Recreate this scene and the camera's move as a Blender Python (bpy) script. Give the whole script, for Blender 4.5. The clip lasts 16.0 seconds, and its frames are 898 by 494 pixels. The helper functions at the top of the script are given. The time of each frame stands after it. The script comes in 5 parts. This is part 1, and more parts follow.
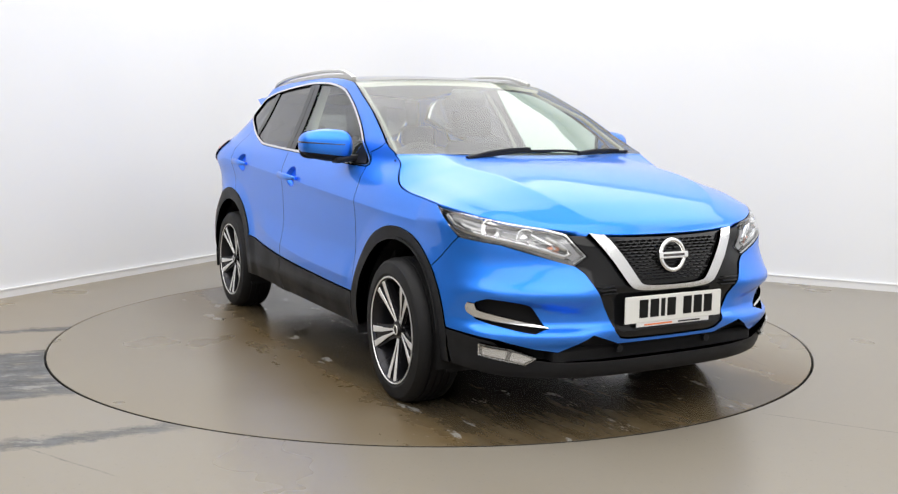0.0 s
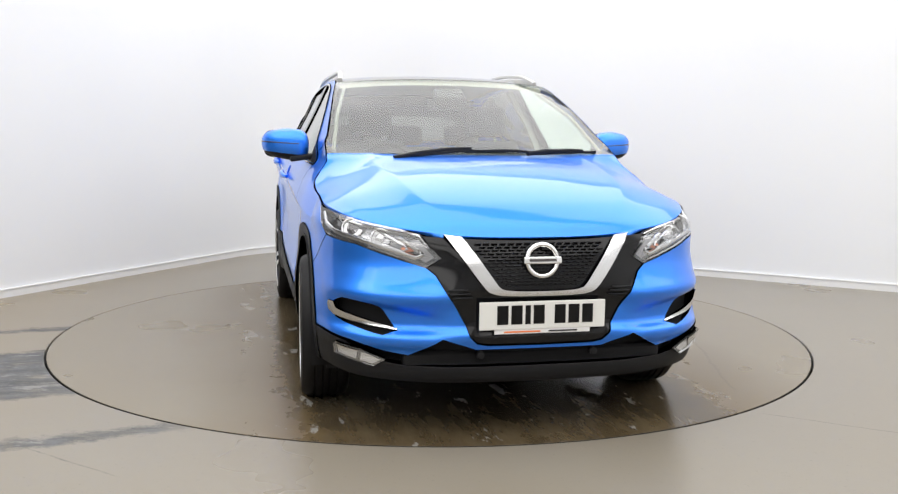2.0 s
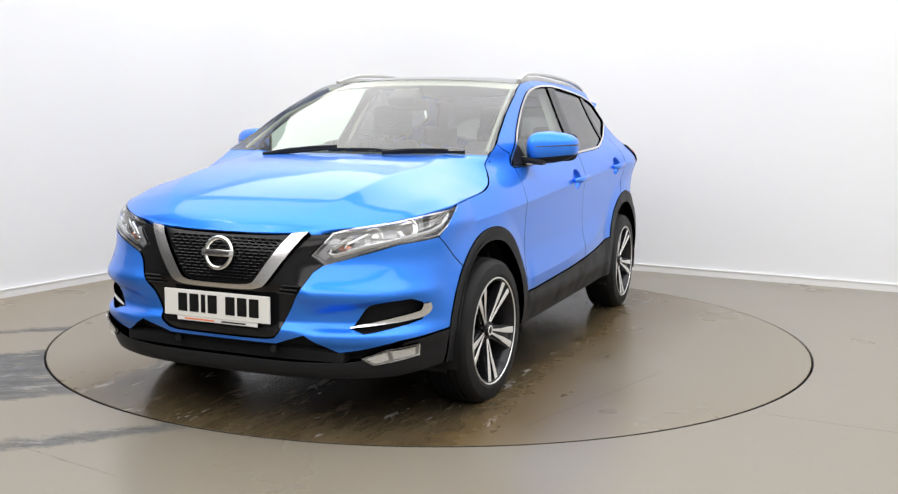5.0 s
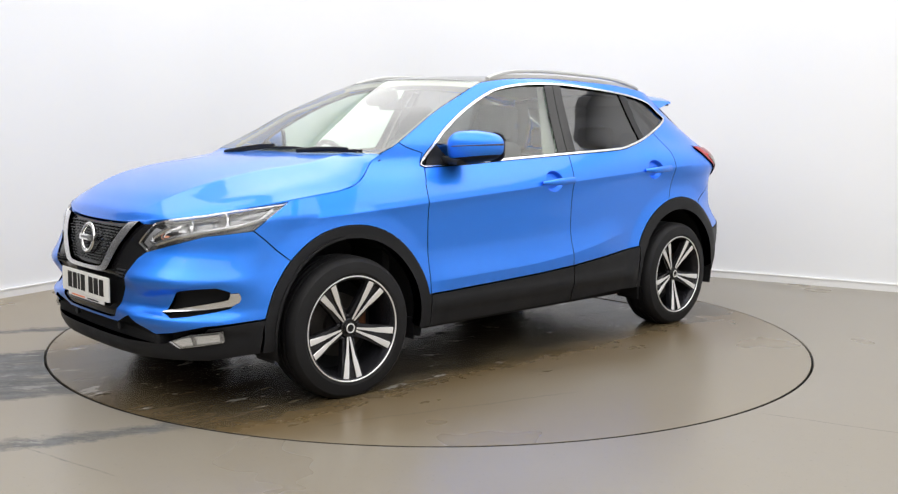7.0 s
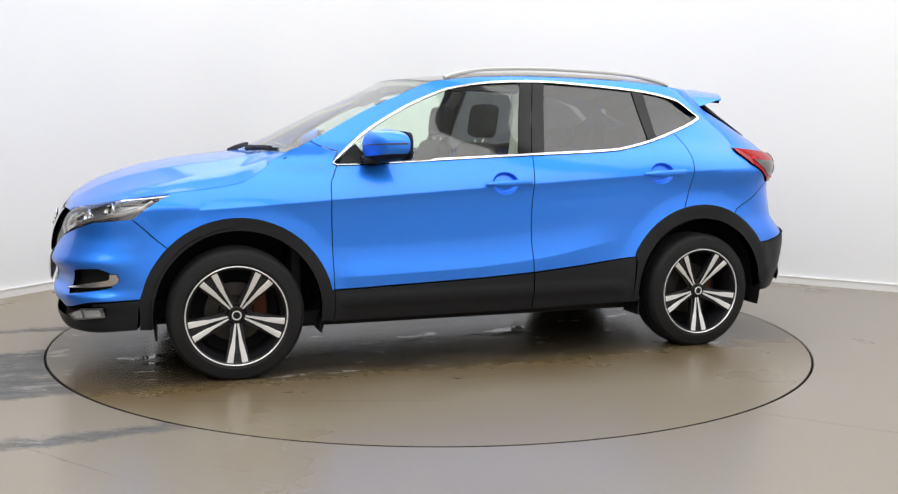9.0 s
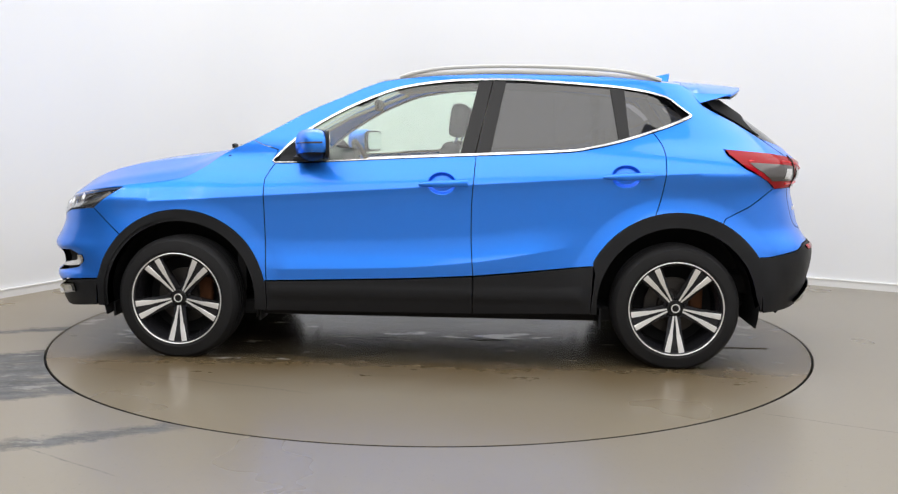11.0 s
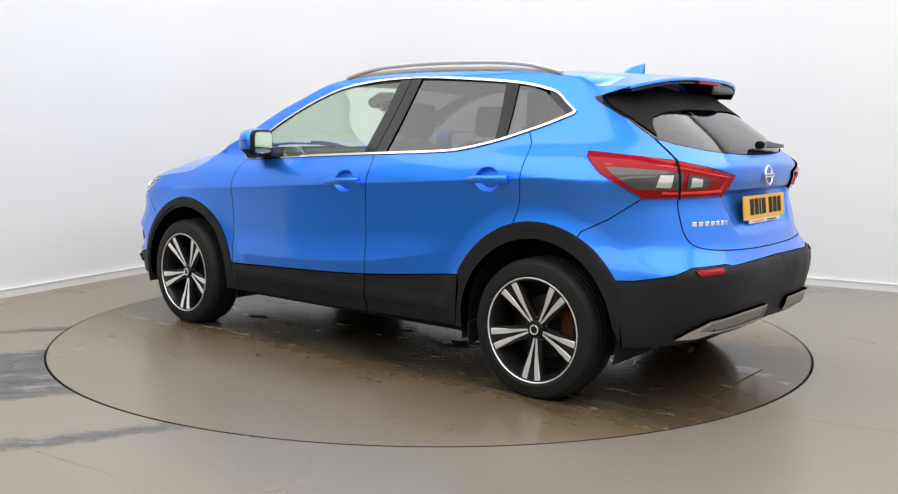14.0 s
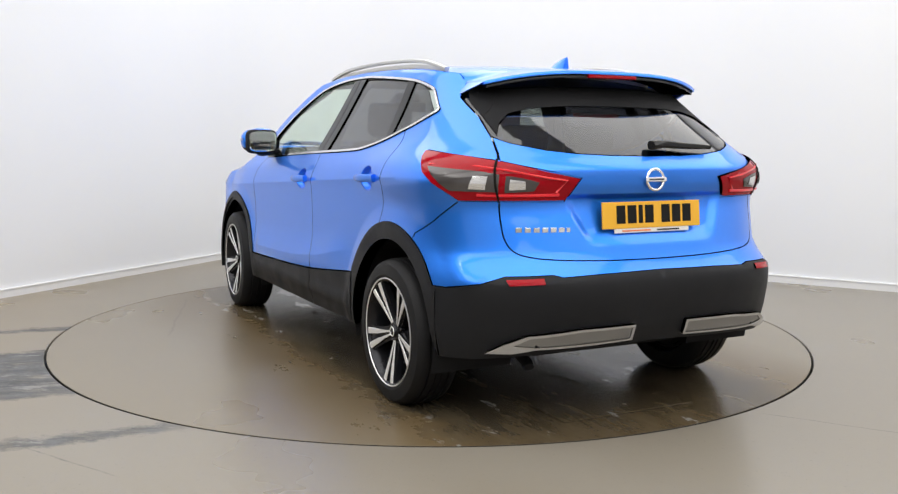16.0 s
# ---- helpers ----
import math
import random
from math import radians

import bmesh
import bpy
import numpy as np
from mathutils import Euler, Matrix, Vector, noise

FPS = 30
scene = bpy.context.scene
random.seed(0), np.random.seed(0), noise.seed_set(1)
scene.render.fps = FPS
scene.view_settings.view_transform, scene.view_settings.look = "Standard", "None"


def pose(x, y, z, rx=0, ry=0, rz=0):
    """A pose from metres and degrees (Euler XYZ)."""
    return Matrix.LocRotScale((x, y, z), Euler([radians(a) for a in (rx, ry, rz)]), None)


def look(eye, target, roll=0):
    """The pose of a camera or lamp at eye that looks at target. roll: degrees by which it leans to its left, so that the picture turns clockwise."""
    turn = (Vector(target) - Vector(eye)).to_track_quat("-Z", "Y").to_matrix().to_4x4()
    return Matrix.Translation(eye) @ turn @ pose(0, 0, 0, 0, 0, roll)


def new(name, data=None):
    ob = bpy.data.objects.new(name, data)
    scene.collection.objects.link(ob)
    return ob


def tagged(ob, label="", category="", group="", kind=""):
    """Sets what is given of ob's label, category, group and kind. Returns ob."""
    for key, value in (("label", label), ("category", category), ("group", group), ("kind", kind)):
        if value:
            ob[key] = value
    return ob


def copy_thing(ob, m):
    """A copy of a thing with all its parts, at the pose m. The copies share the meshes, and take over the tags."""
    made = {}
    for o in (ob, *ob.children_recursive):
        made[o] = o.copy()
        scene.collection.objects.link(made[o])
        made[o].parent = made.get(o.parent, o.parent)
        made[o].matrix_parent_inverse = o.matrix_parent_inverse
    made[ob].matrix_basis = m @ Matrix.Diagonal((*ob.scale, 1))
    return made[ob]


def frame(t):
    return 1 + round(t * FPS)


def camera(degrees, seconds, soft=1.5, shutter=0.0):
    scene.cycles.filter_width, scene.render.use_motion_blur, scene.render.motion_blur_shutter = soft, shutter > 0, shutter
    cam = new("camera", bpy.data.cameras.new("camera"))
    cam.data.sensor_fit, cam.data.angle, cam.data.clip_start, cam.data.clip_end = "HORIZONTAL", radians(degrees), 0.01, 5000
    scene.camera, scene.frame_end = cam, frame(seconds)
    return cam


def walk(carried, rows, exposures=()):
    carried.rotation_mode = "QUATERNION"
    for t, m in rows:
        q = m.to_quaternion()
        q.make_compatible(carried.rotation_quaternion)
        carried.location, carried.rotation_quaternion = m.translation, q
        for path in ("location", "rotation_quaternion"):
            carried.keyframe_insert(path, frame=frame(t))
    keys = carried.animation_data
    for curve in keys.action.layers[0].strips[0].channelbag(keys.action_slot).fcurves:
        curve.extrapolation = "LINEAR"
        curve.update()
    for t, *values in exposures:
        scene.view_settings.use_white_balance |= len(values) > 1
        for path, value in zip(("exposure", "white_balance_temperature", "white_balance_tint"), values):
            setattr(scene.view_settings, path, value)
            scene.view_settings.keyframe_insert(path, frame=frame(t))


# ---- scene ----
from mathutils.geometry import delaunay_2d_cdt

# ---------------------------------------------------------------- camera
EYE = Vector((0.0, -5.845, 1.238))
AHEAD = Vector((0.01741, 0.99235, -0.12227))
cam = camera(50.83, 16.0, soft=1.3)
walk(cam, [(0.0, look(EYE, EYE + AHEAD, 0.639)), (16.0, look(EYE, EYE + AHEAD, 0.639))],
     exposures=[(0.0, 0.05), (4.0, 0.05), (7.0, 0.02), (9.0, -0.02), (11.5, -0.06), (16.0, -0.05)])

# ---------------------------------------------------------------- light
world = bpy.data.worlds.new("world")
world.use_nodes = True
world.node_tree.nodes["Background"].inputs[0].default_value = (0.9, 0.95, 1.0, 1)
world.node_tree.nodes["Background"].inputs[1].default_value = 0.05
scene.world = world

CEILING = 3.6


def strip_lamp(x, y, turn, length=3.0, width=0.5, power=100.0, colour=(1.0, 0.985, 0.97)):
    data = bpy.data.lights.new("ceiling_strip_light", "AREA")
    data.shape, data.size, data.size_y = "RECTANGLE", length, width
    data.energy, data.color = power, colour
    ob = new("ceiling_strip_light", data)
    ob.matrix_world = pose(x, y, CEILING - 0.06, 0, 0, turn)
    return ob


# three wide luminous panels over the studio, and two added tubes near the entrance, all unseen
for off in (-3.9, 0.0, 3.9):
    strip_lamp(0.2 + 0.5 * off, -3.2 + 0.866 * off, -30, 9.6, 3.4, 235.0)
for far in (3.0, 5.5):
    strip_lamp(-4.6 + 0.1 * far, -1.6 - far * 0.55, 62, 2.4, 0.10, 26.0)


# ---------------------------------------------------------------- materials
def material(name, colour, rough=0.5, metal=0.0, coat=0.0, coat_rough=0.03, emit=None, spec=0.5):
    m = bpy.data.materials.new(name)
    m.use_nodes = True
    b = m.node_tree.nodes["Principled BSDF"]
    b.inputs["Base Color"].default_value = (*colour, 1)
    b.inputs["Roughness"].default_value = rough
    b.inputs["Metallic"].default_value = metal
    b.inputs["Coat Weight"].default_value = coat
    b.inputs["Coat Roughness"].default_value = coat_rough
    b.inputs["Specular IOR Level"].default_value = spec
    if emit:
        b.inputs["Emission Color"].default_value = (*emit[:3], 1)
        b.inputs["Emission Strength"].default_value = emit[3]
    return m


def nodes_of(m):
    t = m.node_tree
    return t.nodes, t.links, t.nodes["Principled BSDF"]


def noise_node(m, scale, detail=4.0, rough=0.55, coords="Object", stretch=None, w=0.0):
    n, l, _ = nodes_of(m)
    co = n.new("ShaderNodeTexCoord")
    out = co.outputs[coords]
    if stretch:
        mp = n.new("ShaderNodeMapping")
        mp.inputs["Scale"].default_value = stretch
        mp.inputs["Location"].default_value = (w, w * 0.7, 0)
        l.new(out, mp.inputs[0])
        out = mp.outputs[0]
    t = n.new("ShaderNodeTexNoise")
    t.inputs["Scale"].default_value, t.inputs["Detail"].default_value, t.inputs["Roughness"].default_value = scale, detail, rough
    l.new(out, t.inputs["Vector"])
    return t.outputs["Fac"]


def span(m, value, a, b, lo=0.0, hi=1.0):
    n, l, _ = nodes_of(m)
    r = n.new("ShaderNodeMapRange")
    r.inputs[1].default_value, r.inputs[2].default_value, r.inputs[3].default_value, r.inputs[4].default_value = a, b, lo, hi
    l.new(value, r.inputs[0])
    return r.outputs[0]


def sums(m, op, a, b=None, c=None):
    n, l, _ = nodes_of(m)
    r = n.new("ShaderNodeMath")
    r.operation = op
    for i, v in enumerate((a, b, c)):
        if v is None:
            continue
        if isinstance(v, (int, float)):
            r.inputs[i].default_value = v
        else:
            l.new(v, r.inputs[i])
    return r.outputs[0]


def blend(m, fac, a, b):
    n, l, _ = nodes_of(m)
    r = n.new("ShaderNodeMix")
    r.data_type = "RGBA"
    if isinstance(fac, (int, float)):
        r.inputs[0].default_value = fac
    else:
        l.new(fac, r.inputs[0])
    for i, v in ((6, a), (7, b)):
        if isinstance(v, tuple):
            r.inputs[i].default_value = (*v, 1)
        else:
            l.new(v, r.inputs[i])
    return r.outputs[2]


def bump(m, height, strength=0.2, distance=0.01, target="Normal"):
    n, l, b = nodes_of(m)
    k = n.new("ShaderNodeBump")
    k.inputs["Strength"].default_value, k.inputs["Distance"].default_value = strength, distance
    l.new(height, k.inputs["Height"])
    l.new(k.outputs[0], b.inputs[target])


def wire(m, value, socket):
    n, l, b = nodes_of(m)
    l.new(value, b.inputs[socket])


def wall_paint():
    m = material("white_wall_paint", (0.80, 0.80, 0.80), 0.55)
    wire(m, blend(m, span(m, noise_node(m, 0.5, 3), 0.35, 0.7), (0.775, 0.787, 0.803), (0.800, 0.807, 0.815)), "Base Color")
    bump(m, noise_node(m, 160, 3), 0.05, 0.002)
    return m


# hairline joints in the fixed floor: a point, a direction and a length
JOINTS = ((1.45, -1.755, 0.877, -0.480, 0.75), (-1.60, -2.26, 0.832, -0.555, 0.60))


def floor_paint(name, disc):
    """Brown-grey painted concrete with wear; the rotating plate is wet, stained and coloured darker for the car's
    shade, the fixed floor has bare tracks.
    """
    m = material(name, (0.33, 0.30, 0.26), 0.3, spec=0.34)
    n, l, b = nodes_of(m)
    broad = noise_node(m, 0.9, 3, 0.5)
    fine = noise_node(m, 14, 3, 0.5)
    base = blend(m, span(m, broad, 0.05, 0.95), *(((0.192, 0.160, 0.112), (0.222, 0.197, 0.150)) if disc else ((0.208, 0.180, 0.136), (0.240, 0.222, 0.190))))
    base = blend(m, span(m, fine, 0.2, 0.9, 0, 0.04), base, (0.10, 0.082, 0.055))
    co = n.new("ShaderNodeTexCoord")
    sep = n.new("ShaderNodeSeparateXYZ")
    l.new(co.outputs["Object"], sep.inputs[0])
    x, y = sep.outputs[0], sep.outputs[1]
    ragged = noise_node(m, 5, 7, 0.72)
    streak = noise_node(m, 3.2, 8, 0.75, stretch=(0.6, 2.4, 1), w=3.0)
    rough = span(m, broad, 0.05, 0.95, 0.24, 0.34)
    if disc:
        # bare damp stripe with the car's shade in its colour, rusty brown beside it, pale spills
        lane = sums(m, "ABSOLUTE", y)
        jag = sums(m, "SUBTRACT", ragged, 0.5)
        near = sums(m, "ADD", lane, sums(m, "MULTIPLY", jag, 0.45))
        damp_shade = span(m, near, 1.02, 0.80)
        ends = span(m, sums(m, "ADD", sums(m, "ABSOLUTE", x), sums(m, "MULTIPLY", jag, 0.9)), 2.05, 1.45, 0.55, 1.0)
        damp_shade = sums(m, "MULTIPLY", damp_shade, ends)
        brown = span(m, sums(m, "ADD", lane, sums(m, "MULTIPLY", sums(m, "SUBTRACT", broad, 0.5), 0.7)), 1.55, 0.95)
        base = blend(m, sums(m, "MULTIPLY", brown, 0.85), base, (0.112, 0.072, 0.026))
        # wet concrete, its tone deepened for the car's shade and dark reflection
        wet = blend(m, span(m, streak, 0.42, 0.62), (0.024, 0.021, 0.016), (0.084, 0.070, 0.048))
        base = blend(m, sums(m, "MULTIPLY", damp_shade, 0.92), base, wet)
        spots = noise_node(m, 2.6, 6, 0.7, stretch=(0.55, 1.5, 1), w=7.0)
        stain = sums(m, "MULTIPLY", span(m, spots, 0.60, 0.68), span(m, near, 1.25, 1.0))
        base = blend(m, sums(m, "MULTIPLY", stain, 0.65), base, (0.035, 0.030, 0.022))
        dry = span(m, noise_node(m, 4.2, 5, 0.7, w=1.0, stretch=(0.7, 1.8, 1)), 0.625, 0.655)
        dry = sums(m, "MULTIPLY", dry, span(m, near, 1.10, 0.95))
        base = blend(m, sums(m, "MULTIPLY", dry, 0.6), base, (0.36, 0.36, 0.35))
        # a hairline crack along one side
        crack = sums(m, "ABSOLUTE", sums(m, "SUBTRACT", sums(m, "ADD", sums(m, "ADD", y, sums(m, "MULTIPLY", x, 0.31)), sums(m, "MULTIPLY", jag, 0.10)), 1.675))
        crack = sums(m, "MULTIPLY", span(m, crack, 0.012, 0.003), sums(m, "MULTIPLY", span(m, x, 0.42, 0.60), span(m, x, 1.72, 1.60)))
        base = blend(m, sums(m, "MULTIPLY", crack, 0.35), base, (0.05, 0.042, 0.03))
        rough = sums(m, "SUBTRACT", rough, sums(m, "MULTIPLY", damp_shade, 0.10))
        # standing water in small ragged pools near the wheels
        pool = span(m, noise_node(m, 2.3, 6, 0.68, stretch=(0.8, 1.7, 1), w=11.0), 0.60, 0.625)
        pool = sums(m, "MULTIPLY", pool, span(m, near, 1.22, 1.05))
        rough = sums(m, "MULTIPLY", rough, span(m, pool, 0, 1, 1.0, 0.12))
    else:
        # along and across the worn tracks
        along = sums(m, "ADD", sums(m, "MULTIPLY", x, 0.92), sums(m, "MULTIPLY", y, 0.39))
        across = sums(m, "SUBTRACT", sums(m, "MULTIPLY", y, 0.92), sums(m, "MULTIPLY", x, 0.39))
        tatter = noise_node(m, 9.0, 8, 0.78, stretch=(0.7, 1.5, 1), w=5.0)
        wob = sums(m, "ADD", sums(m, "MULTIPLY", sums(m, "SUBTRACT", ragged, 0.5), 0.22), sums(m, "MULTIPLY", sums(m, "SUBTRACT", tatter, 0.5), 0.16))
        a2 = sums(m, "ADD", across, wob)
        # yellowed paint towards the entrance
        base = blend(m, sums(m, "MULTIPLY", span(m, sums(m, "ADD", x, sums(m, "MULTIPLY", ragged, 0.6)), -1.2, -2.6), 0.55), base, (0.215, 0.165, 0.092))
        grit = span(m, noise_node(m, 60, 2, 0.5), 0.66, 0.74)
        base = blend(m, sums(m, "MULTIPLY", grit, 0.25), base, (0.08, 0.07, 0.055))
        worn = None
        for mid, half, end in ((0.82, 0.045, -1.6), (-0.27, 0.48, -1.85), (-1.43, 0.05, -1.75)):
            d = sums(m, "ABSOLUTE", sums(m, "SUBTRACT", a2, mid))
            k = sums(m, "MULTIPLY", span(m, d, half + 0.03, half - 0.02), span(m, sums(m, "ADD", along, wob), end + 0.15, end - 0.1))
            worn = k if worn is None else sums(m, "MAXIMUM", worn, k)
        worn = sums(m, "MULTIPLY", worn, span(m, sums(m, "ADD", sums(m, "MULTIPLY", streak, 0.5), sums(m, "MULTIPLY", tatter, 0.5)), 0.38, 0.50, 0.25, 1.0))
        bare = blend(m, span(m, tatter, 0.40, 0.60), (0.040, 0.041, 0.042), (0.125, 0.128, 0.130))
        bare = blend(m, span(m, noise_node(m, 4.5, 8, 0.8, stretch=(0.6, 2.0, 1), w=9.0), 0.54, 0.62), bare, (0.235, 0.230, 0.215))
        base = blend(m, worn, base, bare)
        # hairline joints in the concrete
        for px, py, dx, dy, length in JOINTS:
            u = sums(m, "ADD", sums(m, "MULTIPLY", sums(m, "SUBTRACT", x, px), dx), sums(m, "MULTIPLY", sums(m, "SUBTRACT", y, py), dy))
            v = sums(m, "SUBTRACT", sums(m, "MULTIPLY", sums(m, "SUBTRACT", y, py), dx), sums(m, "MULTIPLY", sums(m, "SUBTRACT", x, px), dy))
            v = sums(m, "ABSOLUTE", sums(m, "ADD", v, sums(m, "MULTIPLY", sums(m, "SUBTRACT", tatter, 0.5), 0.03)))
            on = sums(m, "MULTIPLY", span(m, v, 0.006, 0.002), sums(m, "MULTIPLY", span(m, u, 0.0, 0.05), span(m, u, length, length - 0.05)))
            base = blend(m, sums(m, "MULTIPLY", on, span(m, streak, 0.40, 0.55, 0.1, 0.8)), base, (0.075, 0.068, 0.058))
        specks = span(m, noise_node(m, 6.5, 2, 0.5, w=4.0, stretch=(1, 1, 1)), 0.80, 0.82)
        base = blend(m, sums(m, "MULTIPLY", specks, 0.7), base, (0.04, 0.037, 0.035))
        rough = sums(m, "ADD", rough, sums(m, "MULTIPLY", worn, 0.2))
    if disc:
        wire(m, sums(m, "ADD", sums(m, "SUBTRACT", 0.34, sums(m, "MULTIPLY", damp_shade, 0.20)), sums(m, "MULTIPLY", pool, 0.32)), "Specular IOR Level")
    wire(m, base, "Base Color")
    wire(m, rough, "Roughness")
    return m


def car_paint():
    m = material("blue_metallic_paint", (0.02, 0.17, 0.72), 0.45, 0.88, 0.80, 0.075)
    flake = noise_node(m, 900, 2, 0.6)
    wire(m, blend(m, span(m, flake, 0.3, 0.7), (0.014, 0.206, 0.87), (0.038, 0.266, 1.0)), "Base Color")
    bump(m, flake, 0.03, 0.0005)
    return m


def grained(name, colour, rough, scale=350, strength=0.25):
    m = material(name, colour, rough, spec=0.22)
    f = noise_node(m, scale, 3)
    wire(m, span(m, noise_node(m, 6, 3), 0.3, 0.7, rough - 0.08, rough + 0.08), "Roughness")
    bump(m, f, strength, 0.001)
    return m


def pane(name, tint, gloss=1.0, ior=1.5):
    m = bpy.data.materials.new(name)
    m.use_nodes = True
    n, l = m.node_tree.nodes, m.node_tree.links
    n.remove(n["Principled BSDF"])
    clear, shine, mix, edge = (n.new("ShaderNodeBsdfTransparent"), n.new("ShaderNodeBsdfGlossy"), n.new("ShaderNodeMixShader"), n.new("ShaderNodeLayerWeight"))
    clear.inputs[0].default_value = (*tint, 1)
    shine.inputs["Color"].default_value = (gloss, gloss, gloss, 1)
    shine.inputs["Roughness"].default_value = 0.01
    edge.inputs["Blend"].default_value = 0.5
    power, reach = n.new("ShaderNodeMath"), n.new("ShaderNodeMapRange")
    power.operation = "POWER"
    power.inputs[1].default_value = 5.0
    reach.inputs[3].default_value, reach.inputs[4].default_value = 0.085, 1.0
    l.new(edge.outputs["Facing"], power.inputs[0])
    l.new(power.outputs[0], reach.inputs[0])
    l.new(reach.outputs[0], mix.inputs[0])
    l.new(clear.outputs[0], mix.inputs[1])
    l.new(shine.outputs[0], mix.inputs[2])
    l.new(mix.outputs[0], n["Material Output"].inputs[0])
    return m


WALL = wall_paint()
FLOOR = floor_paint("worn_floor_paint", False)
PLATE = floor_paint("damp_shaded_plate_paint", True)
SKIRT = material("white_gloss_paint", (0.80, 0.80, 0.79), 0.35)
GAP = material("dark_gap", (0.010, 0.009, 0.008), 0.8, spec=0.08)
BLUE = car_paint()
CLAD = grained("black_grained_plastic", (0.0110, 0.0114, 0.0132), 0.50)
GLOSSBLACK = material("gloss_black_plastic", (0.007, 0.007, 0.008), 0.14, spec=0.30)
DARK = material("dark_void_plastic", (0.012, 0.012, 0.013), 0.7, spec=0.15)
GREYWALL = material("pale_wall_paint", (0.66, 0.665, 0.67), 0.55)
DARKSIDE = material("unseen_dark_side", (0.06, 0.06, 0.062), 0.5)
RUBBER = grained("tyre_rubber", (0.011, 0.011, 0.012), 0.58, 220, 0.3)
CHROME = material("satin_chrome", (0.86, 0.86, 0.85), 0.16, 1.0)
BRIGHT = material("bright_trim", (0.74, 0.74, 0.745), 0.24, 1.0)
ALLOY = material("machined_alloy", (0.84, 0.835, 0.83), 0.30, 0.6)
ALLOYDARK = material("dark_grey_alloy", (0.022, 0.022, 0.026), 0.24, 0.5)
STEEL = material("brake_steel", (0.060, 0.054, 0.050), 0.5, 0.8)
RUST = grained("rusty_steel", (0.085, 0.032, 0.012), 0.85, 60)
GLASS = pane("clear_glass", (0.84, 0.95, 0.86))
SCREEN = pane("windscreen_glass", (0.80, 0.88, 0.80))
PRIVACY = pane("privacy_glass", (0.135, 0.135, 0.150))
REARGLASS = pane("dark_rear_glass", (0.17, 0.175, 0.175))
LENS = pane("lamp_lens", (0.93, 0.94, 0.95))
ROOFGLASS = pane("dark_roof_glass", (0.34, 0.36, 0.35))
SEAT = grained("black_seat_cloth", (0.026, 0.026, 0.027), 0.85, 200)
TRIM = grained("dark_dash_plastic", (0.036, 0.036, 0.036), 0.65, 200)
CREAM = grained("pale_headlining", (0.55, 0.53, 0.46), 0.9, 150)
RED = material("red_lamp_plastic", (0.31, 0.0004, 0.006), 0.06, spec=0.24)
REDGLOW = material("red_lamp_inner", (0.72, 0.006, 0.016), 0.3, coat=0.4)
SMOKE = material("smoked_lamp_plastic", (0.075, 0.068, 0.068), 0.15, 0.3, coat=0.5)
LAMPGREY = material("lamp_housing_grey", (0.32, 0.32, 0.325), 0.24, 0.75)
FOGSILVER = material("frosted_silver_reflector", (0.80, 0.80, 0.81), 0.18, 0.75)
PILLAR = grained("grey_pillar_cloth", (0.27, 0.27, 0.245), 0.9, 150)
BOWL = material("grey_reflector", (0.62, 0.62, 0.63), 0.14, 1.0)
FROST = material("frosted_lamp_plastic", (0.30, 0.30, 0.31), 0.35, 0.4)
AMBER = material("amber_bulb", (0.75, 0.28, 0.16), 0.3)
SILVER = material("silver_paint", (0.56, 0.56, 0.55), 0.30, 0.35)
SKID = material("grey_metallic_paint", (0.27, 0.265, 0.26), 0.32, 0.7)
BRIGHTGREY = material("brushed_silver_paint", (0.50, 0.495, 0.49), 0.28, 0.7)
WHITEPLATE = material("white_number_plate", (0.72, 0.72, 0.69), 0.35)
YELLOWPLATE = material("yellow_number_plate", (0.80, 0.42, 0.02), 0.35)
INK = material("black_ink", (0.004, 0.004, 0.004), 0.5, spec=0.2)
ORANGE = material("orange_print", (0.75, 0.20, 0.06), 0.4)
PLATEWHITE = material("white_plate_surround", (0.78, 0.78, 0.78), 0.35)
MIRROR = material("mirror_glass", (0.85, 0.9, 0.88), 0.02, 1.0)


# ---------------------------------------------------------------- mesh helpers
def mesh_object(name, verts, faces, mat, parent=None, label="", smooth=False, normals=None):
    me = bpy.data.meshes.new(name)
    me.from_pydata([tuple(v) for v in verts], [], faces)
    for m in (mat if isinstance(mat, (list, tuple)) else [mat]):
        me.materials.append(m)
    if smooth or normals:
        me.polygons.foreach_set("use_smooth", [True] * len(me.polygons))
    me.update()
    if normals:
        me.normals_split_custom_set_from_vertices([tuple(v) for v in normals])
    ob = new(name, me)
    if parent:
        ob.parent = parent
    if label:
        tagged(ob, label)
    return ob


def part(name, bm, mat, parent, label="", smooth=False):
    """Links a bmesh as one mesh object under a thing or a part."""
    me = bpy.data.meshes.new(name)
    bm.to_mesh(me)
    bm.free()
    me.materials.append(mat)
    if smooth:
        me.polygons.foreach_set("use_smooth", [True] * len(me.polygons))
        me.set_sharp_from_angle(angle=radians(40))
    ob = new(name, me)
    ob.parent = parent
    if label:
        tagged(ob, label)
    return ob


